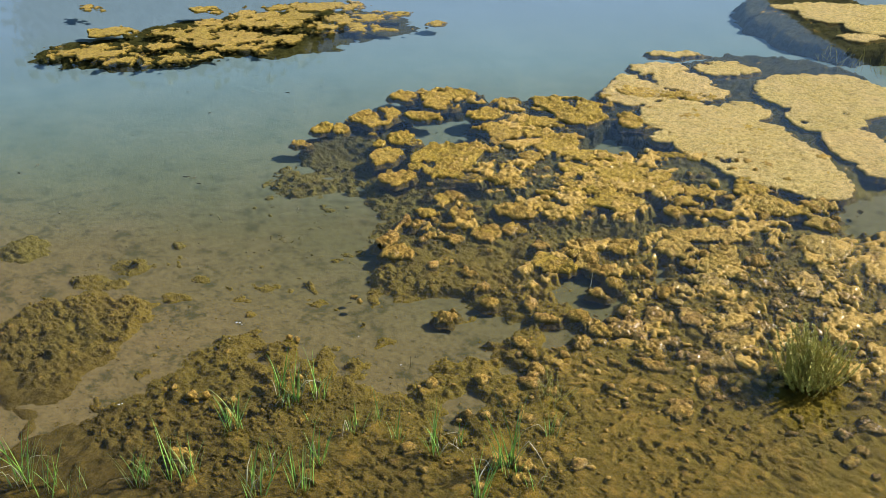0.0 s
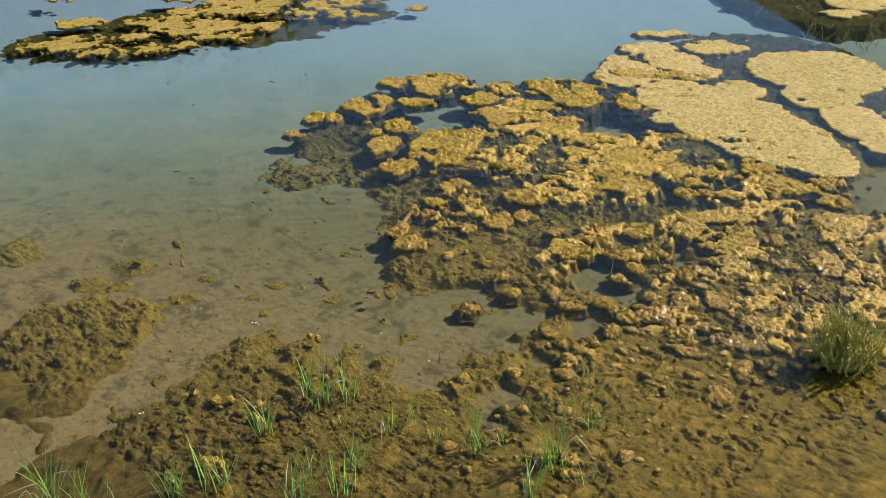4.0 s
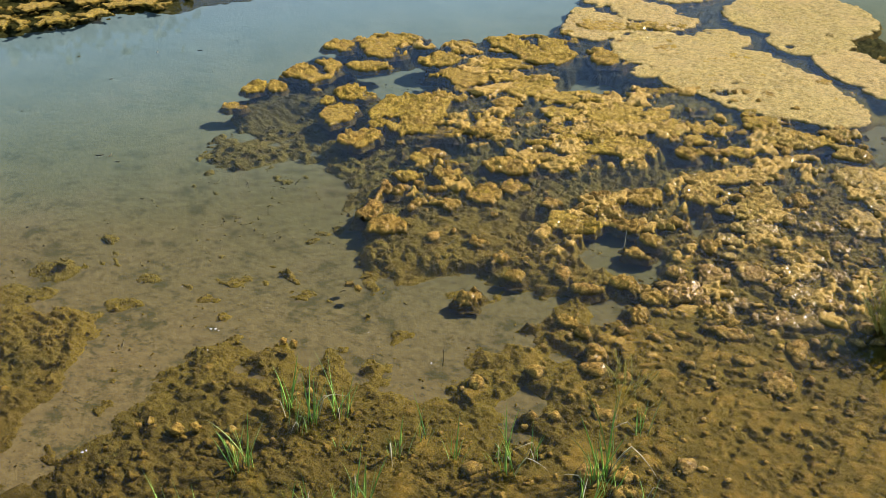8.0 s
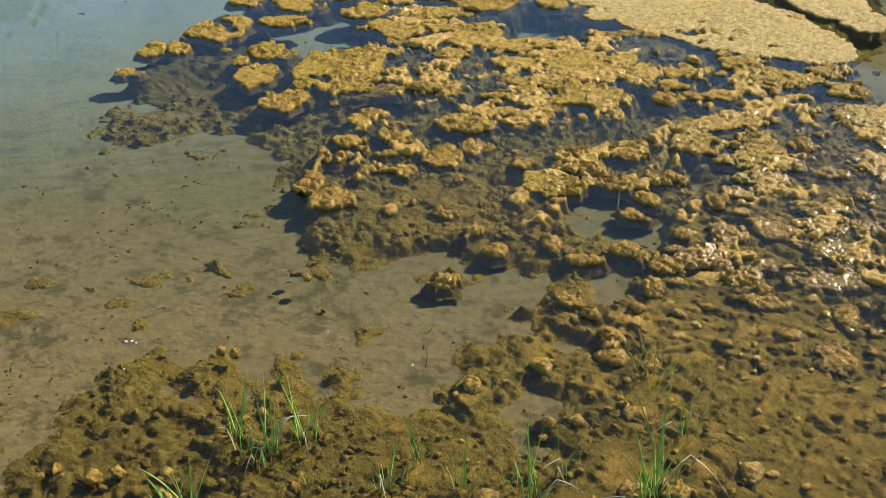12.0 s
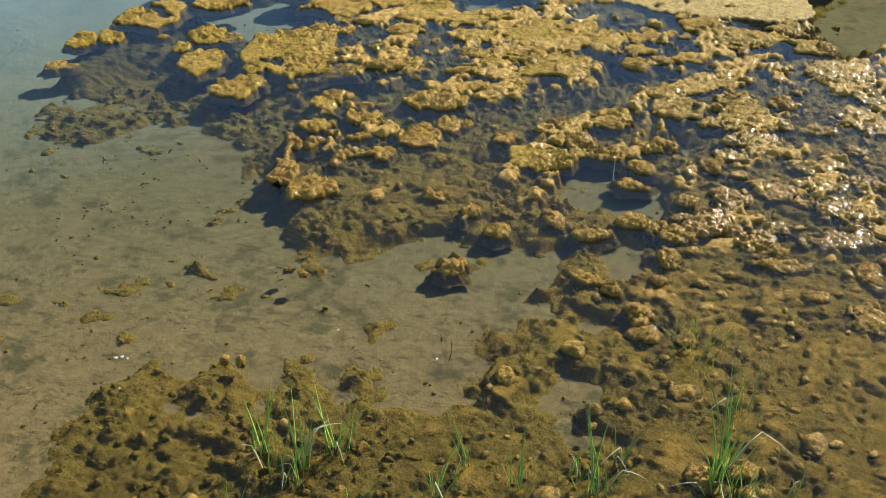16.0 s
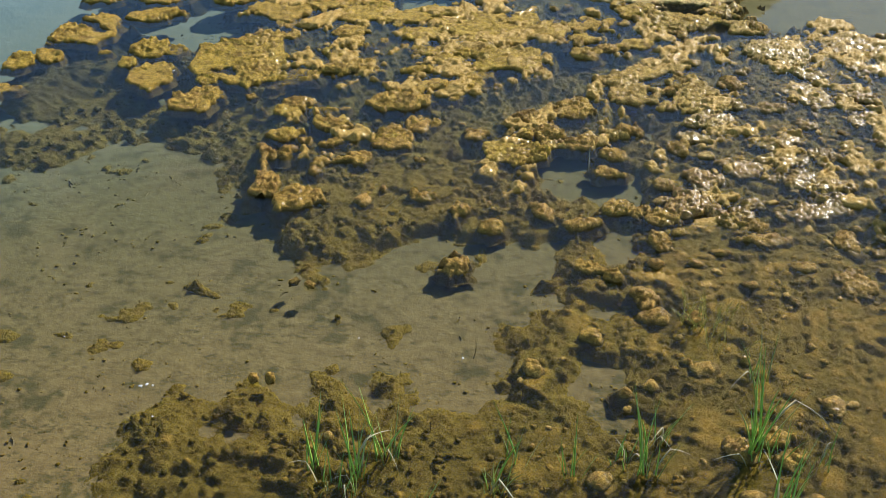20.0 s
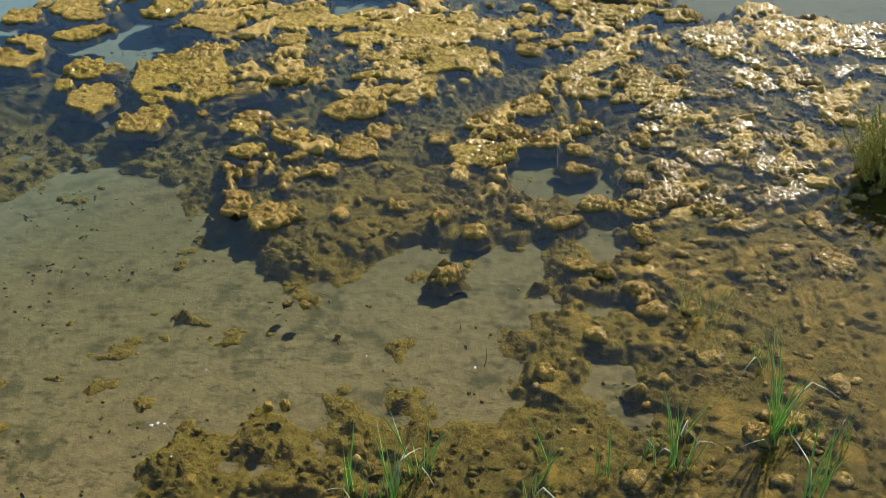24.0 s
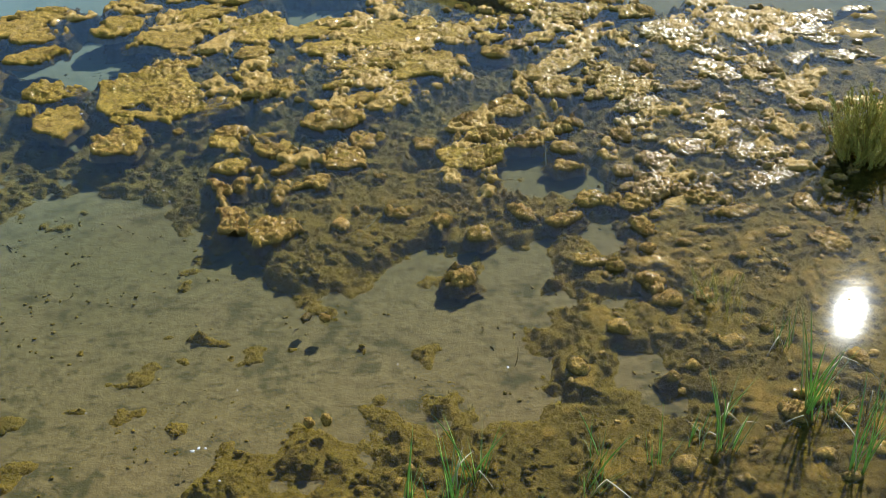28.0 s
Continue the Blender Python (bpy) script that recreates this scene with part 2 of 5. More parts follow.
def water_material():
    m = bpy.data.materials.new("clear_water")
    m.use_nodes = True
    nt = m.node_tree
    nt.nodes.remove(nt.nodes["Principled BSDF"])
    p = world_place(nt)
    stretch = nt.nodes.new("ShaderNodeMapping")
    stretch.inputs["Rotation"].default_value = (0, 0, radians(-44))
    stretch.inputs["Scale"].default_value = (0.35, 1.6, 1)
    nt.links.new(p, stretch.inputs[0])
    ripples = add_noise(nt, 2.6, 3, 0.55, stretch.outputs[0])
    calm = add_noise(nt, 5.0, 2, 0.5, p)
    bump = nt.nodes.new("ShaderNodeBump")
    bump.inputs["Strength"].default_value, bump.inputs["Distance"].default_value = 0.011, 0.03
    nt.links.new(ripples.outputs[0], bump.inputs["Height"])
    bump2 = nt.nodes.new("ShaderNodeBump")
    bump2.inputs["Strength"].default_value, bump2.inputs["Distance"].default_value = 0.018, 0.012
    nt.links.new(calm.outputs[0], bump2.inputs["Height"])
    nt.links.new(bump.outputs[0], bump2.inputs["Normal"])
    clear = nt.nodes.new("ShaderNodeBsdfTransparent")
    clear.inputs[0].default_value = (0.90, 0.93, 0.86, 1)
    gloss = nt.nodes.new("ShaderNodeBsdfGlossy")
    gloss.inputs["Roughness"].default_value = 0.026
    fres = nt.nodes.new("ShaderNodeFresnel")
    fres.inputs[0].default_value = 1.33
    mix = nt.nodes.new("ShaderNodeMixShader")
    nt.links.new(bump2.outputs[0], gloss.inputs["Normal"])
    nt.links.new(bump2.outputs[0], fres.inputs["Normal"])
    nt.links.new(fres.outputs[0], mix.inputs[0])
    nt.links.new(clear.outputs[0], mix.inputs[1])
    nt.links.new(gloss.outputs[0], mix.inputs[2])
    nt.links.new(mix.outputs[0], nt.nodes["Material Output"].inputs[0])
    return m


def leaf_material(name, low, high, rough=0.5):
    m, nt, b = node_material(name)
    p = world_place(nt)
    oi = nt.nodes.new("ShaderNodeObjectInfo")
    g = add_noise(nt, 25, 3, 0.6, p)
    col = add_ramp(nt, g.outputs[0], ((0.3, low), (0.7, high)))
    nt.links.new(add_mix(nt, 0.25, col.outputs[0], add_ramp(nt, oi.outputs["Random"], ((0, low), (1, high))).outputs[0]), b.inputs["Base Color"])
    b.inputs["Roughness"].default_value = rough
    b.inputs["Subsurface Weight"].default_value = 0.0
    return m


def fray_material():
    m, nt, b = node_material("frayed_algae")
    geo = nt.nodes.new("ShaderNodeNewGeometry")
    col = add_ramp(nt, geo.outputs["Random Per Island"], ((0.0, (0.14, 0.105, 0.018)), (0.35, (0.22, 0.165, 0.03)), (0.7, (0.31, 0.22, 0.045)), (1.0, (0.42, 0.29, 0.07))))
    tint = add_ramp(nt, add_noise(nt, 1.2, 3, 0.6, geo.outputs["Position"]).outputs[0], ((0.35, (0.85, 1.0, 0.8)), (0.65, (1.05, 0.92, 0.8))))
    nt.links.new(add_mix(nt, 1.0, col.outputs[0], tint.outputs[0], "MULTIPLY"), b.inputs["Base Color"])
    b.inputs["Roughness"].default_value = 0.85
    b.inputs["Specular IOR Level"].default_value = 0.05
    return m


MUD = mud_material()
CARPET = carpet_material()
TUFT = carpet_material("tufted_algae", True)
GOLD = mat_material("golden_algae_crust", (0.62, 0.375, 0.022), (0.90, 0.60, 0.085), (0.80, 0.47, 0.10), 0.65)
YELLOW = mat_material("yellow_algae_crust", (0.66, 0.41, 0.035), (0.94, 0.64, 0.09), (0.84, 0.52, 0.09), 0.55, (0.5, 0.42, 0.28), 0.04)
TAN = mat_material("tan_algae_crust", (0.74, 0.50, 0.12), (0.97, 0.74, 0.25), (0.92, 0.64, 0.26), 0.5, (0.62, 0.56, 0.42), 0.035)
CUSHION = mat_material("orange_algae_cushion", (0.50, 0.275, 0.028), (0.84, 0.52, 0.085), (0.74, 0.40, 0.085), 0.65, dry=(-0.008, 0.022), wet=0.15, coat_rough=0.16)
WET_CUSHION = mat_material("wet_algae_cushion", (0.50, 0.275, 0.028), (0.84, 0.52, 0.085), (0.74, 0.40, 0.085), 0.55, dry=(-0.008, 0.022), wet=0.38, coat_rough=0.25)
PALE = mat_material("pale_algae_crust", (0.62, 0.385, 0.055), (0.92, 0.62, 0.14), (0.85, 0.52, 0.13), 0.65, dry=(-0.012, 0.014), wet=0.15, coat_rough=0.16)
WET_PALE = mat_material("wet_pale_algae_crust", (0.62, 0.385, 0.055), (0.92, 0.62, 0.14), (0.85, 0.52, 0.13), 0.55, dry=(-0.012, 0.014), wet=0.38, coat_rough=0.25)
WATER = water_material()
FRAY = fray_material()
REED = leaf_material("fresh_reed_green", (0.16, 0.32, 0.03), (0.34, 0.56, 0.09), 0.45)
SEDGE = leaf_material("olive_reed_green", (0.17, 0.22, 0.03), (0.36, 0.42, 0.10), 0.5)
STRAW = leaf_material("dry_reed_straw", (0.30, 0.25, 0.11), (0.46, 0.41, 0.22), 0.6)
BUSH = leaf_material("saltbush_green", (0.22, 0.21, 0.025), (0.56, 0.48, 0.085), 0.6)
RUSSET = leaf_material("russet_stem", (0.16, 0.07, 0.03), (0.30, 0.13, 0.06), 0.7)
LITTER = leaf_material("dead_leaf", (0.095, 0.078, 0.032), (0.15, 0.12, 0.05), 0.9)
TWIG = leaf_material("wet_twig", (0.05, 0.035, 0.015), (0.12, 0.085, 0.035), 0.7)
WHITE = leaf_material("white_down", (0.45, 0.45, 0.43), (0.70, 0.70, 0.68), 0.8)
EARTH = leaf_material("dry_hill_earth", (0.22, 0.17, 0.11), (0.34, 0.27, 0.18), 0.95)
TREE = leaf_material("tree_leaf", (0.075, 0.085, 0.018), (0.17, 0.16, 0.04), 0.6)


# ---- mesh helpers ----
def grid_mesh(name, xs, ys, z, keep=None, place=None):
    """A height field over the lines xs, ys; keep: which vertices count; place: x, y of the vertices where they are turned."""
    nx, ny = len(xs), len(ys)
    X, Y = place if place else np.meshgrid(xs, ys)
    idx = np.arange(nx * ny).reshape(ny, nx)
    quads = np.stack([idx[:-1, :-1], idx[:-1, 1:], idx[1:, 1:], idx[1:, :-1]], -1).reshape(-1, 4)
    co = np.stack([X.ravel(), Y.ravel(), z.ravel()], -1)
    if keep is not None:
        k = keep.ravel()
        quads = quads[k[quads].any(1)]
        used = np.unique(quads)
        remap = np.full(nx * ny, -1)
        remap[used] = np.arange(len(used))
        co, quads = co[used], remap[quads]
    me = bpy.data.meshes.new(name)
    me.vertices.add(len(co))
    me.vertices.foreach_set("co", co.ravel())
    me.loops.add(len(quads) * 4)
    me.loops.foreach_set("vertex_index", quads.ravel().astype(np.int32))
    me.polygons.add(len(quads))
    me.polygons.foreach_set("loop_start", np.arange(0, len(quads) * 4, 4, dtype=np.int32))
    me.polygons.foreach_set("use_smooth", np.ones(len(quads), dtype=bool))
    me.update(calc_edges=True)
    return me


def part(name, bm, material, parent, label=""):
    me = bpy.data.meshes.new(name)
    bm.to_mesh(me)
    bm.free()
    me.materials.append(material)
    ob = new(name, me)
    ob.parent = parent
    return tagged(ob, label)


# ---- pond bed, one sheet to the horizon ----
def graded(lo, hi, step, far):
    core = np.arange(lo, hi + step / 2, step)
    grow = step * np.cumsum(1.35 ** np.arange(1, 40))
    grow = np.append(grow[grow < far], far)
    return np.concatenate([(lo - grow)[::-1], core, hi + grow])


bx, by = graded(-14, 5, 0.08, 900), graded(-6.5, 13, 0.08, 900)
BX, BY = np.meshgrid(bx, by)
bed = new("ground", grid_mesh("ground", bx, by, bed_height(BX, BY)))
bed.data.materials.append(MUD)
tagged(bed, "grey-brown silty pond bed under clear shallow water", "pond bed", kind="structure")

wx = np.array([-900.0, -200, -60, -20, 0, 20, 60, 200, 900])
WX, WY = np.meshgrid(wx, wx)
water = new("water", grid_mesh("water", wx, wx, WX * 0))
water.data.materials.append(WATER)
water.visible_shadow = False
tagged(water, "clear calm shallow water reflecting blue sky", "water", kind="structure")


# ---- the carpet of algae on the bed ----
def patch(x, y, cx, cy, rx, ry, rot):
    """How far inside an ellipse, in metres: over 0 inside."""
    c, s = math.cos(radians(rot)), math.sin(radians(rot))
    u, v = (x - cx) * c + (y - cy) * s, -(x - cx) * s + (y - cy) * c
    return (1 - np.sqrt((u / rx) ** 2 + (v / ry) ** 2)) * min(rx, ry)


def grown(x, y):
    """Where algae covers the bed, in metres inside its edge."""
    f = np.full(np.shape(x), -9.0)
    f = np.maximum(f, patch(x, y, -4.15, -3.68, 0.85, 0.91, 43))
    f = np.maximum(f, patch(x, y, -3.81, -4.26, 0.64, 0.62, 43))
    f = np.maximum(f, patch(x, y, -3.98, -2.99, 0.38, 0.53, 43))
    f = np.maximum(f, patch(x, y, -6.27, -3.09, 0.38, 0.33, 43))
    f = np.maximum(f, patch(x, y, -4.91, -2.39, 0.23, 0.22, 43))
    f = np.maximum(f, patch(x, y, -3.91, -2.40, 0.26, 0.20, 43))
    f = np.maximum(f, patch(x, y, -4.04, -1.95, 0.12, 0.12, 43))
    f = np.maximum(f, patch(x, y, -5.01, -2.98, 0.46, 0.18, 43))
    f = np.maximum(f, patch(x, y, -2.63, -2.55, 0.36, 0.30, 33))
    f = np.maximum(f, patch(x, y, -2.28, -2.32, 0.27, 0.26, 33))
    f = np.maximum(f, patch(x, y, -2.10, -2.70, 0.64, 0.31, 33))
    f = np.maximum(f, patch(x, y, -1.57, -2.28, 0.51, 0.31, 33))
    f = np.maximum(f, patch(x, y, -2.29, -3.49, 0.60, 0.43, 33))
    f = np.maximum(f, patch(x, y, -2.46, -4.00, 0.42, 0.29, 33))
    f = np.maximum(f, patch(x, y, -1.75, -1.98, 0.15, 0.13, 33))
    f = np.maximum(f, patch(x, y, -1.41, -1.93, 0.22, 0.18, 33))
    f = np.maximum(f, patch(x, y, -1.01, -2.72, 1.20, 0.53, 33))
    f = np.maximum(f, patch(x, y, -2.08, -3.14, 0.82, 0.38, 33))
    f = np.maximum(f, patch(x, y, -1.72, -1.43, 0.10, 0.11, 33))
    f = np.maximum(f, patch(x, y, -1.55, -1.39, 0.18, 0.15, 33))
    f = np.maximum(f, patch(x, y, -2.50, -2.40, 0.31, 0.23, 19))
    f = np.maximum(f, patch(x, y, -2.44, -2.79, 0.45, 0.34, 19))
    f = np.maximum(f, patch(x, y, -2.01, -2.39, 0.37, 0.25, 19))
    f = np.maximum(f, patch(x, y, -1.80, -2.85, 0.81, 0.27, 19))
    f = np.maximum(f, patch(x, y, -1.79, -1.96, 0.12, 0.10, 19))
    f = np.maximum(f, patch(x, y, -1.77, -1.86, 0.07, 0.07, 19))
    f = np.maximum(f, patch(x, y, -0.67, -1.28, 0.31, 0.29, 33))
    f = np.maximum(f, patch(x, y, 0.01, -1.25, 0.60, 0.54, 33))
    f = np.maximum(f, patch(x, y, 0.96, -0.21, 1.16, 0.97, 33))
    f = np.maximum(f, patch(x, y, 0.82, -1.53, 1.20, 0.65, 33))
    f = np.maximum(f, patch(x, y, -0.01, -2.07, 1.04, 0.41, 33))
    f = np.maximum(f, patch(x, y, 0.43, 0.56, 0.97, 0.71, 33))
    f = np.maximum(f, patch(x, y, -0.43, -0.40, 0.28, 0.28, 33))
    f = np.maximum(f, patch(x, y, 1.19, 1.26, 0.99, 1.12, 33))
    f = np.maximum(f, patch(x, y, -0.57, -1.62, 0.39, 0.27, 33))
    f = np.maximum(f, patch(x, y, -2.29, -0.23, 0.58, 0.59, 33))
    f = np.maximum(f, patch(x, y, -2.44, -0.55, 0.31, 0.42, 33))
    f = np.maximum(f, patch(x, y, -2.79, 0.20, 0.39, 0.40, 33))
    f = np.maximum(f, patch(x, y, -2.02, 0.32, 0.86, 0.83, 33))
    f = np.maximum(f, patch(x, y, -1.15, 0.52, 0.79, 0.70, 33))
    f = np.maximum(f, patch(x, y, -0.44, 1.34, 1.34, 0.96, 33))
    f = np.maximum(f, patch(x, y, -0.75, 0.21, 0.55, 0.40, 33))
    f = np.maximum(f, patch(x, y, -1.34, -0.55, 0.21, 0.17, 33))
    f = np.maximum(f, patch(x, y, -1.17, -0.07, 0.30, 0.31, 33))
    f = np.maximum(f, patch(x, y, -3.24, 0.52, 0.26, 0.43, 33))
    f = np.maximum(f, patch(x, y, -2.83, 1.15, 0.94, 0.75, 33))
    f = np.maximum(f, patch(x, y, -3.82, 1.09, 0.55, 0.54, 33))
    f = np.maximum(f, patch(x, y, -2.14, 1.60, 1.18, 1.00, 33))
    f = np.maximum(f, patch(x, y, -5.33, 1.54, 0.86, 0.72, 33))
    f = np.maximum(f, patch(x, y, -6.00, 1.80, 0.55, 0.35, 33))
    f = np.maximum(f, patch(x, y, -5.82, 2.55, 0.57, 0.45, 33))
    f = np.maximum(f, patch(x, y, -5.62, 3.97, 0.69, 0.56, 33))
    f = np.maximum(f, patch(x, y, -4.10, 2.34, 0.86, 1.29, 33))
    f = np.maximum(f, patch(x, y, -3.50, 3.95, 1.42, 1.66, 33))
    f = np.maximum(f, patch(x, y, -1.62, 3.23, 1.91, 1.34, 33))
    f = np.maximum(f, patch(x, y, 0.20, 3.58, 1.21, 1.68, 33))
    f = np.maximum(f, patch(x, y, -1.26, 5.86, 2.18, 2.00, 33))
    f = np.maximum(f, patch(x, y, -5.05, 0.65, 0.70, 0.49, 33))
    f = np.maximum(f, patch(x, y, -5.16, 0.33, 0.41, 0.36, 33))
    f = np.maximum(f, patch(x, y, -4.32, 1.13, 0.37, 0.43, 33))
    f = np.maximum(f, patch(x, y, -2.34, 6.22, 1.76, 1.85, 43))
    f = np.maximum(f, patch(x, y, -1.06, 7.43, 1.32, 2.62, 43))
    f = np.maximum(f, patch(x, y, -2.42, 8.13, 2.08, 1.36, 43))
    f = np.maximum(f, patch(x, y, 1.76, 3.13, 1.46, 1.55, 0))
    f = np.maximum(f, patch(x, y, 0.62, 1.39, 1.46, 1.03, 0))
    f = np.maximum(f, patch(x, y, 1.70, 0.92, 0.70, 1.46, 0))
    f = np.maximum(f, patch(x, y, 0.90, -1.28, 0.74, 1.23, 0))
    f = np.maximum(f, patch(x, y, -11.27, 1.82, 1.93, 1.00, 43))
    f = np.maximum(f, patch(x, y, -10.70, 3.65, 2.43, 1.34, 43))
    f = np.maximum(f, patch(x, y, -10.28, 5.10, 2.07, 1.20, 43))
    f = np.maximum(f, patch(x, y, -2.72, 11.90, 1.62, 1.83, 43))
    f = np.maximum(f, patch(x, y, -3.52, 12.10, 1.55, 1.54, 43))
    # thin growth all over the near shallows and along the shore
    f = np.maximum(f, np.minimum(np.minimum(0.8 * (x + 0.78) + 0.55 * fbm(x * 1.9, y * 1.9, 95, 4), 4.2 - y), 0.5))
    f = np.maximum(f, np.minimum(np.minimum(-2.70 + 0.39 * (x + 2.96) - y, x + 2.78), 0.5))
    # small stray patches on the open silt
    stray = 0.40 * (fbm(x * 2.4 + 0.9 * y, y * 3.2, 91, 3) - 0.42) - smooth(-5.0, -7.0, x) - smooth(1.5, 3.0, y)
    return np.maximum(f, stray)


def bare(x, y):
    f = np.full(np.shape(x), -9.0)
    f = np.maximum(f, patch(x, y, -2.66, 4.48, 0.43, 0.33, 33))
    f = np.maximum(f, patch(x, y, -1.03, 3.29, 0.21, 0.17, 33))
    f = np.maximum(f, patch(x, y, -0.37, 0.75, 0.17, 0.17, 33))
    f = np.maximum(f, patch(x, y, -5.08, 2.99, 0.50, 0.22, 33))
    f = np.maximum(f, patch(x, y, -0.85, 1.09, 0.18, 0.13, 33))
    f = np.maximum(f, patch(x, y, -0.07, 1.85, 0.12, 0.11, 33))
    f = np.maximum(f, patch(x, y, -0.11, -1.66, 0.23, 0.17, 33))
    f = np.maximum(f, patch(x, y, -0.95, -1.00, 0.28, 0.12, 33))
    f = np.maximum(f, patch(x, y, -0.15, -0.01, 0.19, 0.17, 33))
    f = np.maximum(f, patch(x, y, -0.99, -1.60, 0.19, 0.14, 33))
    f = np.maximum(f, patch(x, y, 0.51, 4.21, 0.27, 0.15, 33))
    f = np.maximum(f, patch(x, y, -4.79, 2.71, 0.28, 0.21, 33))
    f = np.maximum(f, patch(x, y, -0.01, -0.85, 0.11, 0.09, 19))
    f = np.maximum(f, patch(x, y, -0.09, -1.81, 0.12, 0.15, 19))
    f = np.maximum(f, patch(x, y, 0.02, 2.01, 0.12, 0.13, 19))
    f = np.maximum(f, patch(x, y, -0.75, 0.64, 0.15, 0.12, 19))
    f = np.maximum(f, patch(x, y, -2.69, 4.46, 0.44, 0.37, 33))
    f = np.maximum(f, patch(x, y, -4.87, 2.82, 0.49, 0.29, 33))
    return f


def heads(x, y):
    """How rarely the algae breaks the surface: 1 never, 0 about half the time."""
    f = np.full(np.shape(x), 0.95)
    f = np.minimum(f, 0.95 - 1.05 * smooth(0, 0.35, patch(x, y, -2.36, 3.29, 2.18, 1.77, 33)))
    f = np.minimum(f, 0.95 - 0.95 * smooth(0, 0.35, patch(x, y, 0.04, 1.52, 2.01, 1.68, 33)))
    f = np.minimum(f, 0.95 - 0.87 * smooth(0, 0.35, patch(x, y, -2.80, 1.01, 0.93, 0.73, 33)))
    f = np.minimum(f, 0.95 - 0.90 * smooth(0, 0.35, patch(x, y, -4.92, 3.50, 1.25, 1.18, 33)))
    f = np.minimum(f, 0.95 - 0.75 * smooth(0, 0.35, patch(x, y, 0.73, 0.15, 1.37, 0.86, 33)))
    f = np.minimum(f, 0.95 - 0.95 * smooth(0, 0.35, patch(x, y, 1.03, 1.99, 1.97, 1.49, -1)))
    f = np.minimum(f, 0.95 - 0.90 * smooth(0, 0.35, patch(x, y, -0.40, 3.18, 2.49, 1.06, 43)))
    f = np.minimum(f, 0.95 - 0.47 * smooth(0, 0.35, patch(x, y, 0.42, -1.16, 2.07, 1.41, 33)))
    f = np.minimum(f, 0.95 - 0.40 * smooth(0, 0.35, patch(x, y, -1.78, -3.03, 1.20, 0.70, 33)))
    f = np.minimum(f, 0.95 - 0.85 * smooth(0, 0.35, patch(x, y, 2.13, 4.22, 2.62, 1.16, 0)))
    f = np.minimum(f, 0.95 - 0.90 * smooth(0, 0.35, patch(x, y, 1.60, 3.01, 1.66, 1.66, 43)))
    return f


cx_ = np.concatenate([np.arange(-14, -6.5, 0.06), np.arange(-6.5, -4.6, 0.026), np.arange(-4.6, 2.6, 0.0135), np.arange(2.6, 6.5, 0.05)])
cy_ = np.concatenate([np.arange(-6.5, -4.4, 0.04), np.arange(-4.4, 3.2, 0.0135), np.arange(3.2, 5.5, 0.03), np.arange(5.5, 14.0, 0.06)])
CX, CY = np.meshgrid(cx_, cy_)
wob = 0.16 * fbm(CX * 1.8, CY * 1.8, 11) + 0.14 * fbm(CX * 6, CY * 6, 12)
inside = np.minimum(grown(CX, CY) + wob, -(bare(CX, CY) + 1.5 * wob))
# the weed thins out unevenly towards the bank
bank = np.minimum(CY + 6.4, 6.2 - CX)
inside = np.minimum(inside, 1.2 * bank - 0.3 + 2.0 * wob)
flat_weed = smooth(-0.30, 0.05, np.maximum(patch(CX, CY, -4.78, 0.72, 1.05, 0.62, 33), patch(CX, CY, -5.0, 1.2, 0.6, 0.4, 33)))
inside = inside + flat_weed * (0.45 * fbm(CX * 7, CY * 7, 13, 3) - 0.04)
cover = smooth(-0.03, 0.24, inside)
shore = smooth(-3.0, 2.5, CX * 0.6 - CY * 0.2)
lumps = billow(CX * 2.2, CY * 2.2, 21)
small = billow(CX * 6.0, CY * 6.0, 22)
fine = fbm(CX * 22, CY * 22, 23, 2)
ground = bed_height(CX, CY)
tiny = billow(CX * 14, CY * 14, 24, 2)
gaps = smooth(0.10, 0.42, fbm(CX * 5, CY * 5, 61, 3))
thin = smooth(-1.5, -0.5, CX) * smooth(0.9, -0.3, CY)
rise = -0.012 * gaps + 0.016 + 0.055 * lumps * smooth(0.0, 0.5, inside) + 0.100 * small * (0.45 + 0.55 * lumps) + 0.036 * tiny + 0.006 * fine
rise = rise * (1 - 0.30 * thin) + 0.012 * thin
crowd = fbm(CX * 3.3, CY * 3.3, 41, 3) + 0.45 * fbm(CX * 9.5, CY * 9.5, 42, 2) + 0.05 * fine
peak = smooth(-0.02, 0.30, crowd - heads(CX, CY)) * (1 - 0.8 * thin)
rise = rise * (0.18 + 0.82 * smooth(0.0, 0.35, inside)) * (1 - 0.7 * smooth(-6.3, -7.3, CX)) * (1 - 0.6 * smooth(3.6, 5.0, CY))
deeper = smooth(1.6, 3.4, -0.75 * CX + 0.66 * CY)
rise = rise * (1 - 0.55 * deeper)
carpet_z = ground - 0.02 + cover * (0.02 + rise)
low_lumps = billow(CX * 5.0 + 0.3 * fbm(CX * 3, CY * 3, 26, 2), CY * 8.0, 25, 3)
soft_z = -0.092 + 0.020 * lumps + 0.080 * low_lumps * (0.4 + 0.6 * small) + 0.040 * tiny + 0.036 * billow(CX * 18, CY * 23, 27, 2) + 0.014 * fine - 0.012
carpet_z = carpet_z + 0.8 * thin * smooth(0.3, 0.9, cover) * (soft_z - carpet_z)
right = smooth(-0.9, 0.2, CX) * smooth(0.0, 1.0, CY) * smooth(5.2, 3.8, CY)
carpet_z = carpet_z + 0.55 * right * smooth(0.3, 0.9, cover) * (soft_z - 0.006 - carpet_z)
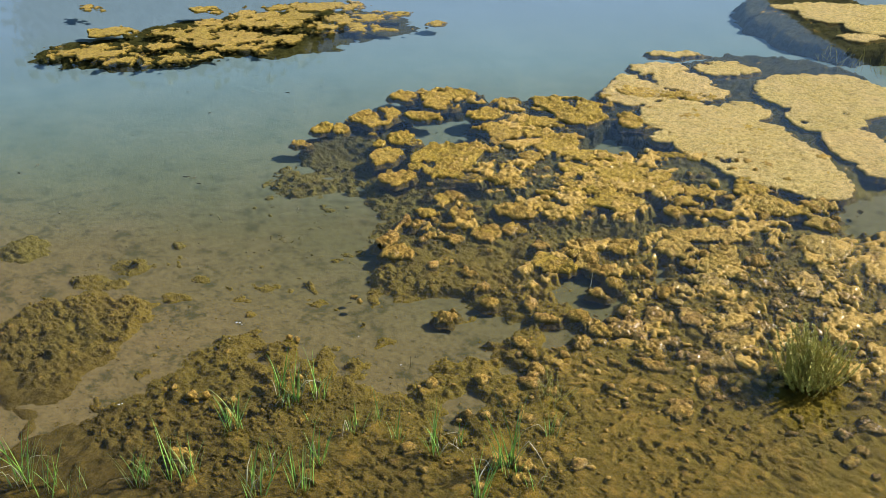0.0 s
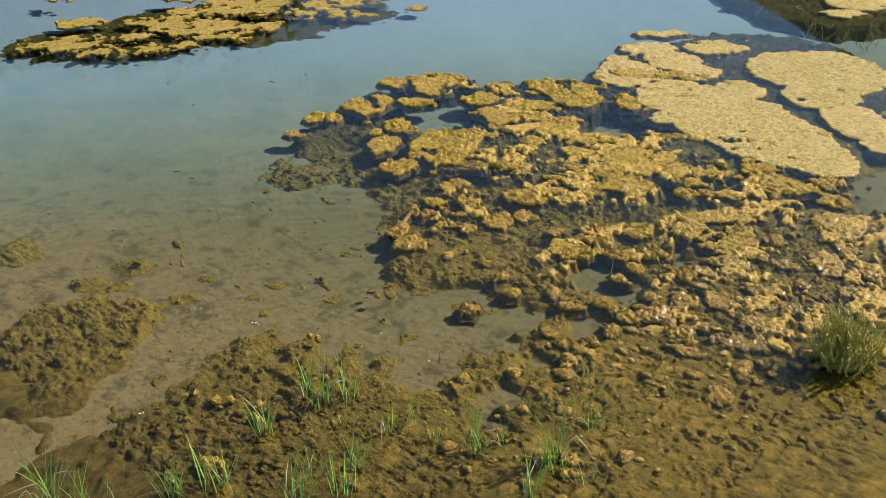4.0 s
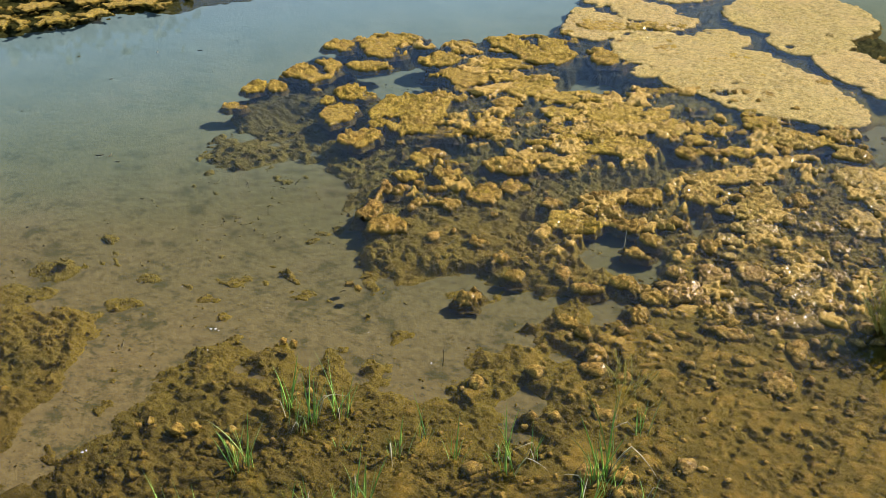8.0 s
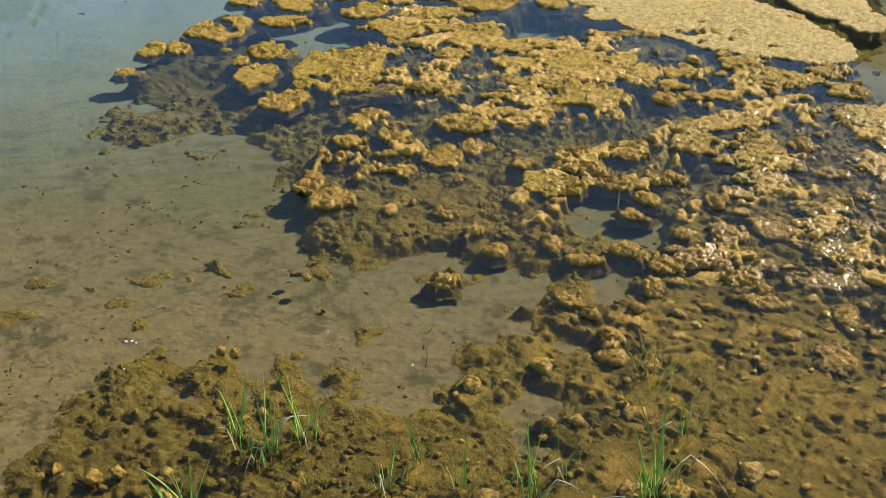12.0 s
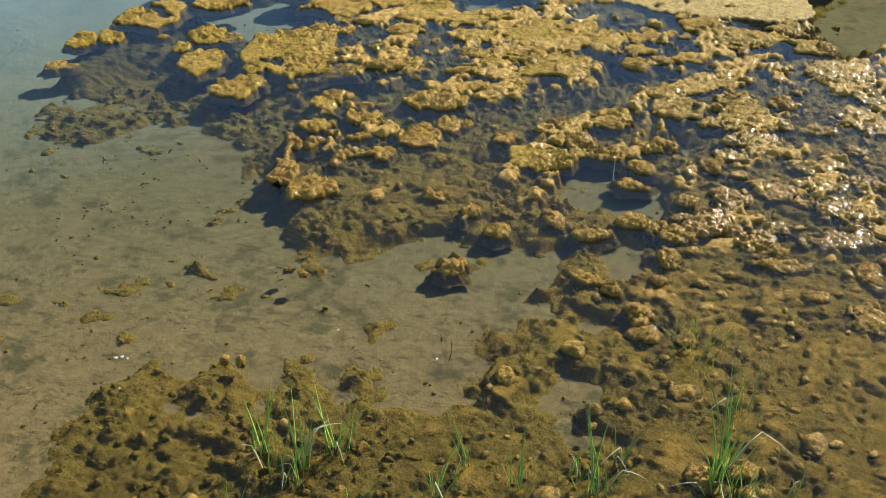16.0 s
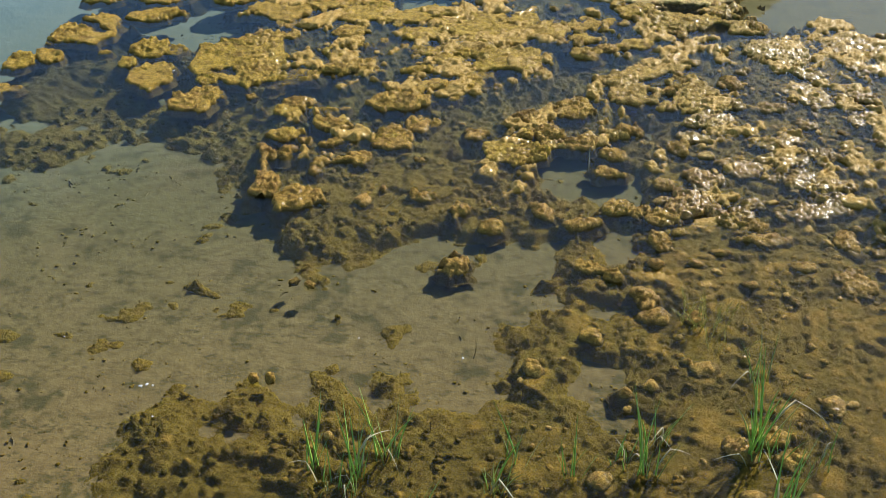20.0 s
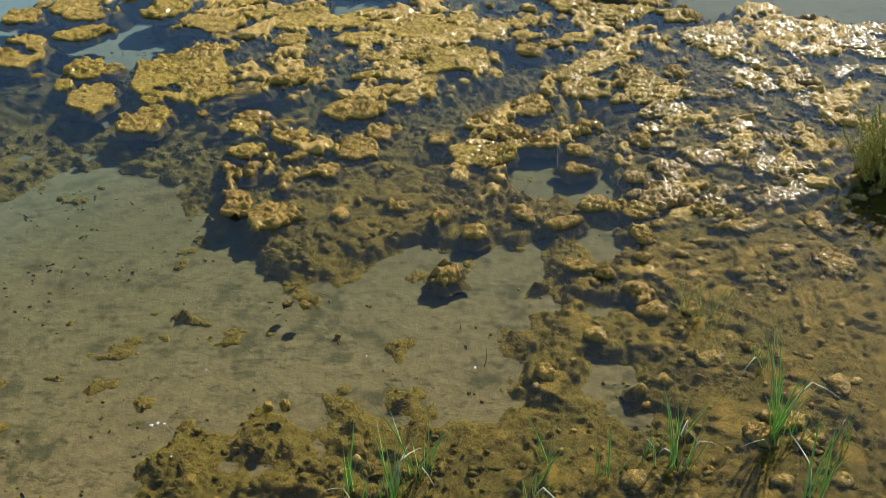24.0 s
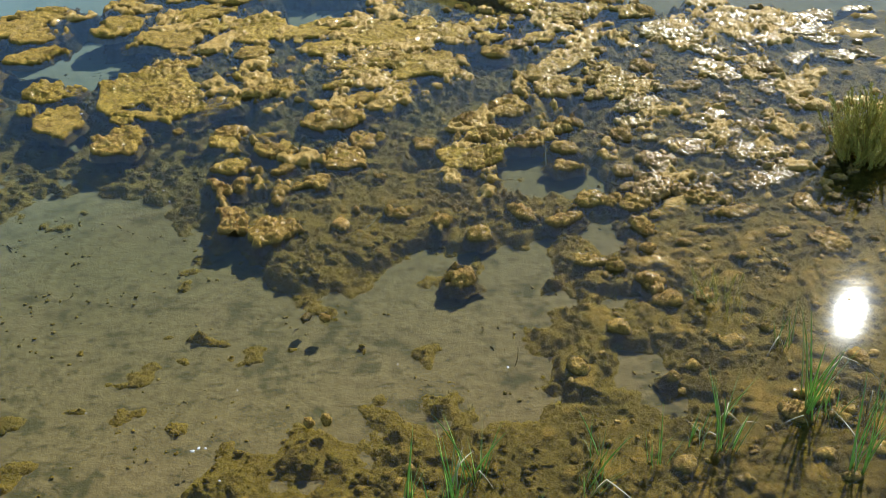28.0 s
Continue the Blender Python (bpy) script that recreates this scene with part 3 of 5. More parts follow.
olive = smooth(-0.25, 0.3, patch(CX, CY, -1.95, 0.55, 1.6, 0.95, 33))
carpet_z = carpet_z + 0.6 * olive * smooth(0.3, 0.9, cover) * (soft_z - 0.006 - carpet_z)
thin = np.maximum(thin, np.maximum(0.45 * right, 0.6 * olive))
lid = -0.004 - 0.032 * gaps * (1 - thin) - (0.060 - 0.045 * thin) * (1 - small) - (0.030 - 0.02 * thin) * (1 - tiny)
carpet_z = np.maximum(np.minimum(carpet_z, lid), ground - 0.02 + 0.028 * smooth(0.05, 0.4, cover) + 0.012 * tiny)
# thick weed hangs just under the floating mats
out_ = -0.75 * (CX + 1.7) + 0.66 * (CY + 1.7)
hung = smooth(2.2, 3.6, out_) * smooth(0.0, 0.30, inside) * smooth(-8.5, -7.0, CX) * (1 - flat_weed)
carpet_z = carpet_z + hung * np.maximum(0, -0.088 + 0.060 * small * lumps + 0.036 * tiny + 0.010 * fine - carpet_z)
crown = np.maximum(carpet_z, -0.030 + 0.020 * lumps + 0.040 * small + 0.030 * tiny + 0.012 * fine)
carpet_z = carpet_z + cover * peak * (crown - carpet_z)
carpet = new("algae_carpet", grid_mesh("algae_carpet", cx_, cy_, carpet_z, inside > -0.03))
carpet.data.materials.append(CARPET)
tagged(carpet, "lumpy brown-green filamentous algae covering the shallow bed", "algae", kind="stuff")


# loose filaments that fray its surface
rt = np.random.RandomState(12)
n_t = 33000
tx, ty = rt.uniform(-5.2, 2.9, n_t), rt.uniform(-4.2, 3.4, n_t)
ix, iy = np.searchsorted(cx_, tx).clip(0, len(cx_) - 1), np.searchsorted(cy_, ty).clip(0, len(cy_) - 1)
on = (inside[iy, ix] > 0.02) & (carpet_z[iy, ix] < 0.0)
tx, ty, tz = tx[on], ty[on], carpet_z[iy, ix][on]
n_t = len(tx)
vs_t = []
for k in range(3):
    a, ln = rt.uniform(0, 2 * np.pi, n_t), rt.uniform(0.02, 0.055, n_t)
    w, lift = rt.uniform(0.0008, 0.0022, n_t), rt.uniform(0.003, 0.016, n_t)
    cx1, sx1 = np.cos(a), np.sin(a)
    for u, ww, hh in ((0.0, 1.0, -0.004), (0.5, 0.8, 1.0), (1.0, 0.15, 0.2)):
        for sgn in (-1, 1):
            h = lift * hh if hh > 0 else hh
            vs_t.append(np.stack([tx + cx1 * ln * u - sx1 * w * ww * sgn, ty + sx1 * ln * u + cx1 * w * ww * sgn, np.minimum(tz + h, -0.003)], -1))
V_t = np.stack(vs_t, 1).reshape(-1, 3)
base_t = np.arange(n_t)[:, None] * 18
quads_t = np.concatenate([np.stack([base_t + 6 * k + o for o in (2 * s, 2 * s + 1, 2 * s + 3, 2 * s + 2)], -1).reshape(-1, 4) for k in range(3) for s in range(2)])
me = bpy.data.meshes.new("algae_filaments")
me.from_pydata(V_t.tolist(), [], quads_t.tolist())
me.materials.append(FRAY)
tagged(new("algae_filaments", me), "frayed olive-brown algae filaments lying over the carpet", "algae", kind="stuff")


# crumbly tufts that crowd the carpet, each a small knob of matted threads
def knob(seed, subdivisions):
    bm = bmesh.new()
    bmesh.ops.create_icosphere(bm, subdivisions=subdivisions, radius=1.0)
    o = Vector((seed * 4.1, seed * 2.3, 0))
    for v in bm.verts:
        q = v.co.normalized()
        v.co = q * (0.85 + 0.5 * noise.noise(q * 1.5 + o) + 0.35 * abs(noise.noise(q * 3.4 + o)) + 0.1 * abs(noise.noise(q * 8 + o)))
    bm.verts.index_update()
    co, tri = np.array([v.co[:] for v in bm.verts]), np.array([[v.index for v in f.verts] for f in bm.faces])
    bm.free()
    return co, tri


def tuft_field(count, r_low, r_high, subdivisions, seed, scraps=False):
    rs = np.random.RandomState(seed)
    x, y = rs.uniform(-5.4, 2.9, count), rs.uniform(-4.4, 4.2, count)
    ix, iy = np.searchsorted(cx_, x).clip(0, len(cx_) - 1), np.searchsorted(cy_, y).clip(0, len(cy_) - 1)
    thick = 0.5 + 0.9 * fbm(x * 1.7, y * 1.7, 71, 3)
    on = (inside[iy, ix] > 0.05) & (carpet_z[iy, ix] < -0.01) & (rs.uniform(0, 1, count) < (thick + 0.25) * (1 - (0.95 if r_high > 0.05 else 0.1) * thin[iy, ix]))
    if scraps:
        strewn = fbm(x * 2.1 + 0.6 * y, y * 3.4, 73, 3) + 0.4 * fbm(x * 8, y * 8, 74, 2) + 0.12 * smooth(0.5, 2.5, 0.3 * x - 0.95 * y)
        on = (inside[iy, ix] < 0.0) & (strewn > rs.uniform(-0.05, 0.55, count))
    x, y, z = x[on], y[on], (bed_height(x[on], y[on]) if scraps else carpet_z[iy, ix][on])
    n = len(x)
    size = r_low + (r_high - r_low) * rs.uniform(0, 1, n) ** 2.2
    open_air = np.clip(0.95 - heads(x, y), 0, 1)
    if not scraps:
        size = size * (0.45 + 0.55 * smooth(0.05, 0.35, inside[iy, ix][on]))
    lift = rs.uniform(-0.1, 0.75, n) * size
    z = np.minimum(z + lift, -0.55 * size - 0.012 + 0.05 * open_air * rs.uniform(0, 1, n) ** 2)
    if scraps:
        z = z - 0.12 * size
    turn, long = rs.uniform(0, 6.28, n), rs.uniform(0.8, 1.5, n)
    shapes = [knob(seed + k, subdivisions) for k in range(5)]
    which = rs.randint(0, 5, n)
    verts, tris, start = [], [], 0
    for k, (co, tri) in enumerate(shapes):
        s = which == k
        c, d = np.cos(turn[s])[:, None], np.sin(turn[s])[:, None]
        u, v = co[None, :, 0] * (size[s] * long[s])[:, None], co[None, :, 1] * (size[s] / long[s])[:, None]
        verts.append(np.stack([x[s][:, None] + u * c - v * d, y[s][:, None] + u * d + v * c, z[s][:, None] + (0.30 if scraps else 0.72) * co[None, :, 2] * size[s][:, None]], -1).reshape(-1, 3))
        m = int(s.sum())
        tris.append((tri[None] + start + (np.arange(m) * len(co))[:, None, None]).reshape(-1, 3))
        start += m * len(co)
    return np.concatenate(verts), np.concatenate(tris)


va, ta = tuft_field(13000, 0.010, 0.034, 2, 3)
vb, tb = tuft_field(1500, 0.026, 0.054, 3, 8)
vc, tc = tuft_field(15000, 0.004, 0.017, 1, 15, True)
me = bpy.data.meshes.new("algae_tufts")
me.from_pydata(np.concatenate([va, vb, vc]).tolist(), [], np.concatenate([ta, tb + len(va), tc + len(va) + len(vb)]).tolist())
me.polygons.foreach_set("use_smooth", np.ones(len(me.polygons), dtype=bool))
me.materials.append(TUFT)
tagged(new("algae_tufts", me), "crumbly olive-brown algae tufts crowding the shallow carpet", "algae", kind="stuff")


# ---- floating mats and cushions ----
def crust(name, lobes, seed, material, label, category, group, top=0.012, ragged=0.11, holes=0.0, dome=0.0, draft=0.055, crumbly=1.0, skirt=0.028, fine_step=0.0108, hole_size=2.7):
    """A raft of algae: a low crumpled sheet over the union of its lobes, with a scalloped rim that dips under the water."""
    x0, y0 = lobes[0][:2]
    most = max(max(l[2], l[3]) for l in lobes)
    room = 0.5 * ragged + skirt + 0.05
    lo_x, hi_x = min(l[0] - max(l[2:4]) for l in lobes) - room, max(l[0] + max(l[2:4]) for l in lobes) + room
    lo_y, hi_y = min(l[1] - max(l[2:4]) for l in lobes) - room, max(l[1] + max(l[2:4]) for l in lobes) + room
    step = fine_step * (1 + max(0.0, y0 - 2.0) * 0.22)
    us, vs = np.arange(lo_x, hi_x, step), np.arange(lo_y, hi_y, step)
    U, V = np.meshgrid(us, vs)
    d = np.full(U.shape, -9.0)
    for l in lobes:
        d = np.maximum(d, patch(U, V, *l))
    r = min(most, 0.6)
    edge = min(ragged, 0.78 * r)
    d = d + edge * fbm(U * 3.4 + seed, V * 3.4, seed, 3) + 0.6 * edge * fbm(U * 9, V * 9, seed + 4, 3) + min(0.018, 0.2 * r) * fbm(U * 22, V * 22, seed + 5, 2)
    if holes:
        d = np.minimum(d, 0.30 * (holes - fbm(U * hole_size, V * hole_size, seed + 9, 4)))
    floor_z = max(-draft, float(bed_height(np.array(x0), np.array(y0)))) - 0.01
    body = smooth(-skirt, 0.014, d)
    warp = 0.35 * fbm(U * 6, V * 6, seed + 7, 2)
    folds = billow(U * 4.5 + warp, V * 4.5 - warp, seed + 2, 2) - 0.4
    crumbs = 0.018 * folds + 0.030 * (billow(U * 10 + warp, V * 10 - warp, seed + 6, 2) - 0.42) + 0.026 * (billow(U * 26 + 1, V * 26, seed + 3, 2) - 0.42)
    crumbs = crumbs * (0.8 + 0.8 * fbm(U * 2.2, V * 2.2, seed + 8, 2))
    z = floor_z + body * (top + dome * smooth(0, r, d) + crumbs * crumbly - floor_z)
    me = grid_mesh(name, us - x0, vs - y0, z, d > -skirt)
    if not len(me.polygons):
        return None
    me.materials.append(material)
    ob = new(name, me)
    ob.matrix_basis = pose(x0, y0, 0)
    return tagged(ob, label, category, group)


def mat(lobes):
    n = len(bpy.data.objects)
    x, y = lobes[0][:2]
    sunk = float(smooth(-0.3, 1.0, x - 0.25 * y))
    return crust("algae_mat", lobes, n, WET_PALE if x - 0.25 * y > -0.15 else PALE if x - 0.25 * y > -1.2 else GOLD, "golden sun-bleached algae mat floating on shallow water", "algae mat", "floating algae mats", holes=0.44, top=0.014 - 0.010 * sunk, crumbly=1.0 - 0.15 * sunk)


def big_mat(lobes):
    n = len(bpy.data.objects)
    return crust("algae_mat", lobes, n, TAN, "wide crusted tan algae mat split by dark water channels", "algae mat", "wide algae mats", ragged=0.10, holes=0.62, crumbly=0.5, top=0.010, fine_step=0.011)


def far_mat(x, y, rx, ry, rot):
    n = len(bpy.data.objects)
    return crust("algae_mat", [(x, y, 1.3 * rx, 1.25 * ry, rot)], n, YELLOW, "yellow algae raft drifting on open blue water", "algae mat", "drifting algae rafts", ragged=0.24, holes=0.20, hole_size=4.5, draft=0.012, crumbly=0.25, top=0.004, skirt=0.02, fine_step=0.0095)


def cushion(x, y, rx, ry, rot, top=0.018):
    n = len(bpy.data.objects)
    sunk = float(smooth(-0.3, 1.0, x - 0.25 * y))
    return crust("algae_cushion", [(x, y, rx, ry, rot)], n, WET_CUSHION if x - 0.25 * y > -0.1 and y > 0.4 else CUSHION, "rounded orange-brown algae cushion rising from the water", "algae cushion", "algae cushions", top=top - 0.014 * sunk, dome=0.014, ragged=0.20, crumbly=1.15 - 0.1 * sunk, draft=0.05, skirt=0.045, fine_step=0.0095)


NODULE_SHAPES = []
for k in range(6):
    bm = bmesh.new()
    bmesh.ops.create_icosphere(bm, subdivisions=4, radius=1.0)
    for v in bm.verts:
        q = v.co.normalized()
        o = Vector((k * 5.3, k * 1.7, 0))
        g = 1 + 0.45 * noise.noise(q * 1.6 + o) + 0.40 * abs(noise.noise(q * 3.6 + o)) + 0.34 * abs(noise.noise(q * 8.0 + o)) + 0.2 * abs(noise.noise(q * 17.0 + o)) - 0.3
        v.co = Vector((q.x * g, q.y * g, q.z * g * 0.75))
    for f in bm.faces:
        f.smooth = True
    nodule_mesh = bpy.data.meshes.new("algae_nodule")
    bm.to_mesh(nodule_mesh)
    bm.free()
    nodule_mesh.materials.append(CUSHION)
    NODULE_SHAPES.append(nodule_mesh)


def nodule(x, y, rx, ry, rot, lift=-0.014, tall=0.4):
    """A small crumbly knob of algae drifting at the surface."""
    n = len(bpy.data.objects)
    ob = new("algae_nodule", NODULE_SHAPES[n % 6])
    ob.matrix_basis = pose(x, y, lift, 0, 0, rot + 61 * n) @ Matrix.Diagonal((rx, ry, tall * (rx + ry), 1))
    return tagged(ob, "small crumbly golden algae knob floating over its shadow", "algae knob", "algae knobs")


mat([(-5.86, 2.50, 0.33, 0.30, 33), (-5.98, 2.31, 0.16, 0.15, 33), (-5.79, 2.74, 0.16, 0.19, 33)])
mat([(-6.11, 1.66, 0.15, 0.16, 33)])
mat([(-5.89, 1.86, 0.10, 0.12, 33)])
mat([(-5.61, 4.06, 0.37, 0.22, 33), (-5.66, 3.77, 0.23, 0.17, 33)])
mat([(-5.49, 3.54, 0.28, 0.18, 33)])
mat([(-5.38, 3.03, 0.23, 0.14, 33)])
mat([(-6.13, 3.42, 0.18, 0.11, 33)])
mat([(-5.06, 2.26, 0.19, 0.21, 33)])
mat([(-4.76, 1.61, 0.22, 0.20, 33), (-4.75, 1.83, 0.13, 0.13, 33)])
mat([(-5.09, 1.89, 0.09, 0.10, 33)])
mat([(-4.13, 1.35, 0.23, 0.23, 33), (-4.14, 1.21, 0.11, 0.11, 33)])
mat([(-4.07, 2.18, 0.42, 0.57, 33), (-4.05, 2.67, 0.23, 0.27, 33), (-3.77, 1.87, 0.29, 0.21, 33), (-4.30, 2.06, 0.20, 0.19, 33)])
mat([(-4.05, 4.97, 0.55, 0.35, 33), (-3.65, 4.79, 0.46, 0.41, 33), (-4.38, 4.86, 0.26, 0.20, 33)])
mat([(-3.86, 4.13, 0.39, 0.18, 33), (-3.96, 3.89, 0.17, 0.13, 33)])
mat([(-4.71, 3.77, 0.25, 0.24, 33)])
mat([(-4.78, 4.30, 0.18, 0.15, 33)])
mat([(-4.03, 3.45, 0.29, 0.24, 33), (-4.36, 3.45, 0.16, 0.13, 33)])
mat([(-3.72, 3.78, 0.18, 0.15, 33)])
mat([(-3.19, 3.74, 0.33, 0.32, 33), (-3.32, 3.49, 0.15, 0.16, 33)])
mat([(-3.79, 2.90, 0.12, 0.12, 33)])
mat([(-3.16, 2.64, 0.27, 0.14, 33)])
mat([(-3.00, 2.29, 0.23, 0.12, 33)])
mat([(-3.24, 3.10, 0.15, 0.10, 33)])
mat([(-2.58, 3.69, 0.34, 0.20, 33), (-2.07, 3.57, 0.40, 0.29, 33), (-2.46, 3.26, 0.28, 0.16, 33)])
mat([(-1.55, 3.52, 0.40, 0.22, 33), (-1.71, 3.26, 0.26, 0.15, 33), (-1.28, 3.54, 0.19, 0.12, 33)])
mat([(-1.91, 2.95, 0.24, 0.18, 33), (-1.60, 2.81, 0.32, 0.23, 33), (-1.33, 2.74, 0.18, 0.17, 33), (-1.80, 2.60, 0.16, 0.13, 33)])
mat([(-1.81, 2.23, 0.18, 0.11, 33)])
mat([(-2.27, 2.43, 0.25, 0.11, 33)])
mat([(-2.22, 2.03, 0.16, 0.09, 33)])
mat([(-2.92, 5.14, 0.19, 0.29, 33)])
mat([(-3.48, 6.18, 0.40, 0.21, 33)])
mat([(-2.85, 6.59, 0.41, 0.19, 33)])
mat([(-2.34, 1.73, 0.23, 0.17, 33)])
mat([(-1.98, 1.37, 0.13, 0.11, 33)])
mat([(-2.83, 1.14, 0.18, 0.13, 33)])
mat([(-3.23, 1.31, 0.13, 0.09, 33)])
mat([(-3.13, 0.87, 0.13, 0.09, 33)])
mat([(-2.21, 1.04, 0.12, 0.14, 33)])
mat([(-0.27, 2.34, 0.25, 0.24, 33), (-0.44, 2.61, 0.23, 0.18, 33), (-0.22, 2.84, 0.21, 0.16, 33), (-0.04, 3.08, 0.25, 0.16, 33), (-0.45, 2.33, 0.11, 0.15, 33)])
mat([(-0.88, 3.83, 0.28, 0.16, 33)])
mat([(-0.81, 3.55, 0.23, 0.12, 33)])
mat([(-0.74, 3.12, 0.17, 0.11, 33)])
mat([(-0.43, 3.41, 0.18, 0.11, 33)])
mat([(-0.36, 3.74, 0.19, 0.10, 33)])
mat([(-0.38, 4.34, 0.28, 0.16, 33), (-0.00, 4.19, 0.33, 0.25, 33), (0.24, 4.23, 0.18, 0.15, 33)])
mat([(0.51, 4.58, 0.29, 0.14, 33)])
mat([(0.92, 3.64, 0.24, 0.25, 33), (1.11, 3.56, 0.17, 0.21, 33)])
mat([(0.46, 3.51, 0.14, 0.11, 33)])
mat([(1.28, 2.68, 0.18, 0.28, 33), (1.13, 2.73, 0.10, 0.14, 33)])
mat([(0.18, 2.63, 0.20, 0.16, 33), (0.35, 2.56, 0.15, 0.12, 33)])
mat([(0.30, 2.27, 0.20, 0.14, 33), (0.49, 2.29, 0.13, 0.10, 33)])
mat([(0.39, 1.93, 0.15, 0.10, 33)])
mat([(0.03, 2.15, 0.11, 0.09, 33)])
mat([(-1.13, 1.03, 0.22, 0.17, 33), (-1.28, 1.03, 0.12, 0.11, 33)])
mat([(-1.01, 1.47, 0.14, 0.11, 33)])
mat([(-0.85, 1.19, 0.12, 0.09, 33)])
mat([(-0.78, 1.83, 0.20, 0.12, 33), (-0.74, 2.00, 0.12, 0.08, 33)])
mat([(-0.36, 1.53, 0.12, 0.10, 33)])
mat([(-0.50, 1.87, 0.10, 0.09, 33)])
big_mat([(-2.41, 5.79, 0.57, 0.68, 33), (-1.71, 5.63, 0.73, 1.05, 33), (-1.07, 5.51, 0.78, 1.04, 33), (-0.45, 5.36, 0.69, 0.84, 33), (0.15, 5.19, 0.47, 0.52, 33), (-1.89, 6.69, 0.39, 0.41, 33), (-2.28, 4.98, 0.17, 0.27, 33), (-2.68, 5.67, 0.38, 0.47, 33)])
big_mat([(-1.50, 8.07, 0.88, 0.78, 43), (-1.04, 8.34, 0.82, 0.93, 43), (-0.82, 7.29, 0.61, 0.56, 43)])
big_mat([(0.01, 6.66, 0.46, 0.72, 43), (0.43, 6.28, 0.32, 0.48, 43)])
big_mat([(-3.54, 6.13, 0.57, 0.55, 43), (-3.08, 6.08, 0.36, 0.34, 43)])
big_mat([(-3.88, 7.29, 0.50, 0.33, 43)])
big_mat([(-3.29, 7.06, 0.49, 0.42, 43), (-2.75, 6.88, 0.42, 0.35, 43)])
big_mat([(-3.05, 8.08, 0.54, 0.31, 43)])
big_mat([(-4.07, 8.11, 0.40, 0.15, 43)])
big_mat([(-4.04, 6.52, 0.23, 0.19, 43)])
big_mat([(-2.75, 12.42, 1.20, 0.61, 43), (-3.51, 12.29, 0.89, 0.31, 43), (-2.14, 12.06, 0.64, 0.51, 43)])
big_mat([(-2.09, 11.23, 0.41, 0.24, 43)])
mat([(0.97, 3.63, 0.31, 0.24, 0), (1.14, 3.49, 0.17, 0.18, 0)])
mat([(1.83, 3.96, 0.33, 0.19, 0), (1.60, 3.75, 0.15, 0.12, 0)])
mat([(2.32, 3.79, 0.33, 0.26, 0), (2.61, 4.00, 0.16, 0.17, 0)])
mat([(1.81, 3.38, 0.21, 0.12, 0)])
mat([(2.54, 2.98, 0.17, 0.11, 0)])
mat([(2.22, 3.00, 0.14, 0.11, 0)])
mat([(3.14, 4.16, 0.18, 0.14, 0)])
mat([(2.97, 3.53, 0.15, 0.11, 0)])
mat([(2.55, 3.38, 0.14, 0.11, 0)])
mat([(1.30, 3.10, 0.12, 0.10, 0)])
mat([(-0.01, 4.10, 0.27, 0.16, 0)])
mat([(0.66, 4.11, 0.24, 0.13, 0)])
mat([(0.26, 2.46, 0.13, 0.17, 0), (0.40, 2.28, 0.14, 0.12, 0)])
mat([(0.46, 1.99, 0.13, 0.09, 0)])
mat([(0.40, 1.31, 0.14, 0.09, 0)])
mat([(0.94, 1.36, 0.12, 0.08, 0)])
mat([(1.23, 1.05, 0.15, 0.10, 0)])
mat([(0.30, 1.61, 0.11, 0.09, 0)])
mat([(1.34, 1.42, 0.11, 0.07, 0)])
mat([(1.63, 2.00, 0.13, 0.08, 0)])
mat([(0.85, 1.62, 0.11, 0.08, 0)])
far_mat(-10.10, 2.19, 0.25, 0.12, 43)
far_mat(-10.58, 3.09, 0.59, 0.37, 43)
far_mat(-10.60, 4.84, 0.45, 0.23, 43)
far_mat(-10.60, 5.63, 0.46, 0.24, 43)
far_mat(-10.77, 1.30, 0.55, 0.18, 43)
far_mat(-10.81, 4.17, 0.45, 0.33, 43)
far_mat(-10.88, 2.12, 0.31, 0.19, 43)
far_mat(-11.19, 4.96, 0.41, 0.16, 43)
far_mat(-11.27, 2.82, 0.49, 0.28, 43)
far_mat(-11.32, 3.36, 0.28, 0.22, 43)
far_mat(-11.34, 4.24, 0.34, 0.19, 43)
far_mat(-11.69, 1.07, 0.54, 0.32, 43)
far_mat(-12.09, 3.97, 0.25, 0.12, 43)
far_mat(-12.26, 1.93, 0.27, 0.14, 43)
far_mat(-13.89, 2.35, 0.17, 0.12, 43)
far_mat(-8.35, 6.38, 0.13, 0.14, 43)
far_mat(-8.75, 5.59, 0.22, 0.14, 43)
far_mat(-9.09, 5.17, 0.27, 0.17, 43)
far_mat(-9.25, 6.28, 0.14, 0.11, 43)
far_mat(-9.56, 5.74, 0.39, 0.26, 43)
far_mat(-9.65, 3.93, 0.23, 0.20, 43)
far_mat(-9.65, 5.17, 0.37, 0.25, 43)
far_mat(-9.87, 4.51, 0.55, 0.24, 43)
far_mat(-9.88, 3.00, 0.36, 0.19, 43)
far_mat(-9.95, 3.56, 0.30, 0.20, 43)
cushion(-2.62, -0.10, 0.17, 0.17, 19, 0.022)
cushion(-3.07, 0.28, 0.05, 0.21, 19, 0.022)
cushion(-3.08, 0.49, 0.09, 0.09, 19, 0.022)
cushion(-3.00, 0.56, 0.07, 0.08, 19, 0.022)
cushion(-1.27, -0.70, 0.12, 0.11, 19, 0.022)
cushion(-1.11, -0.14, 0.07, 0.08, 19, 0.025)
cushion(0.06, -0.76, 0.09, 0.09, 19, 0.022)
cushion(0.16, -0.96, 0.08, 0.06, 19, 0.022)
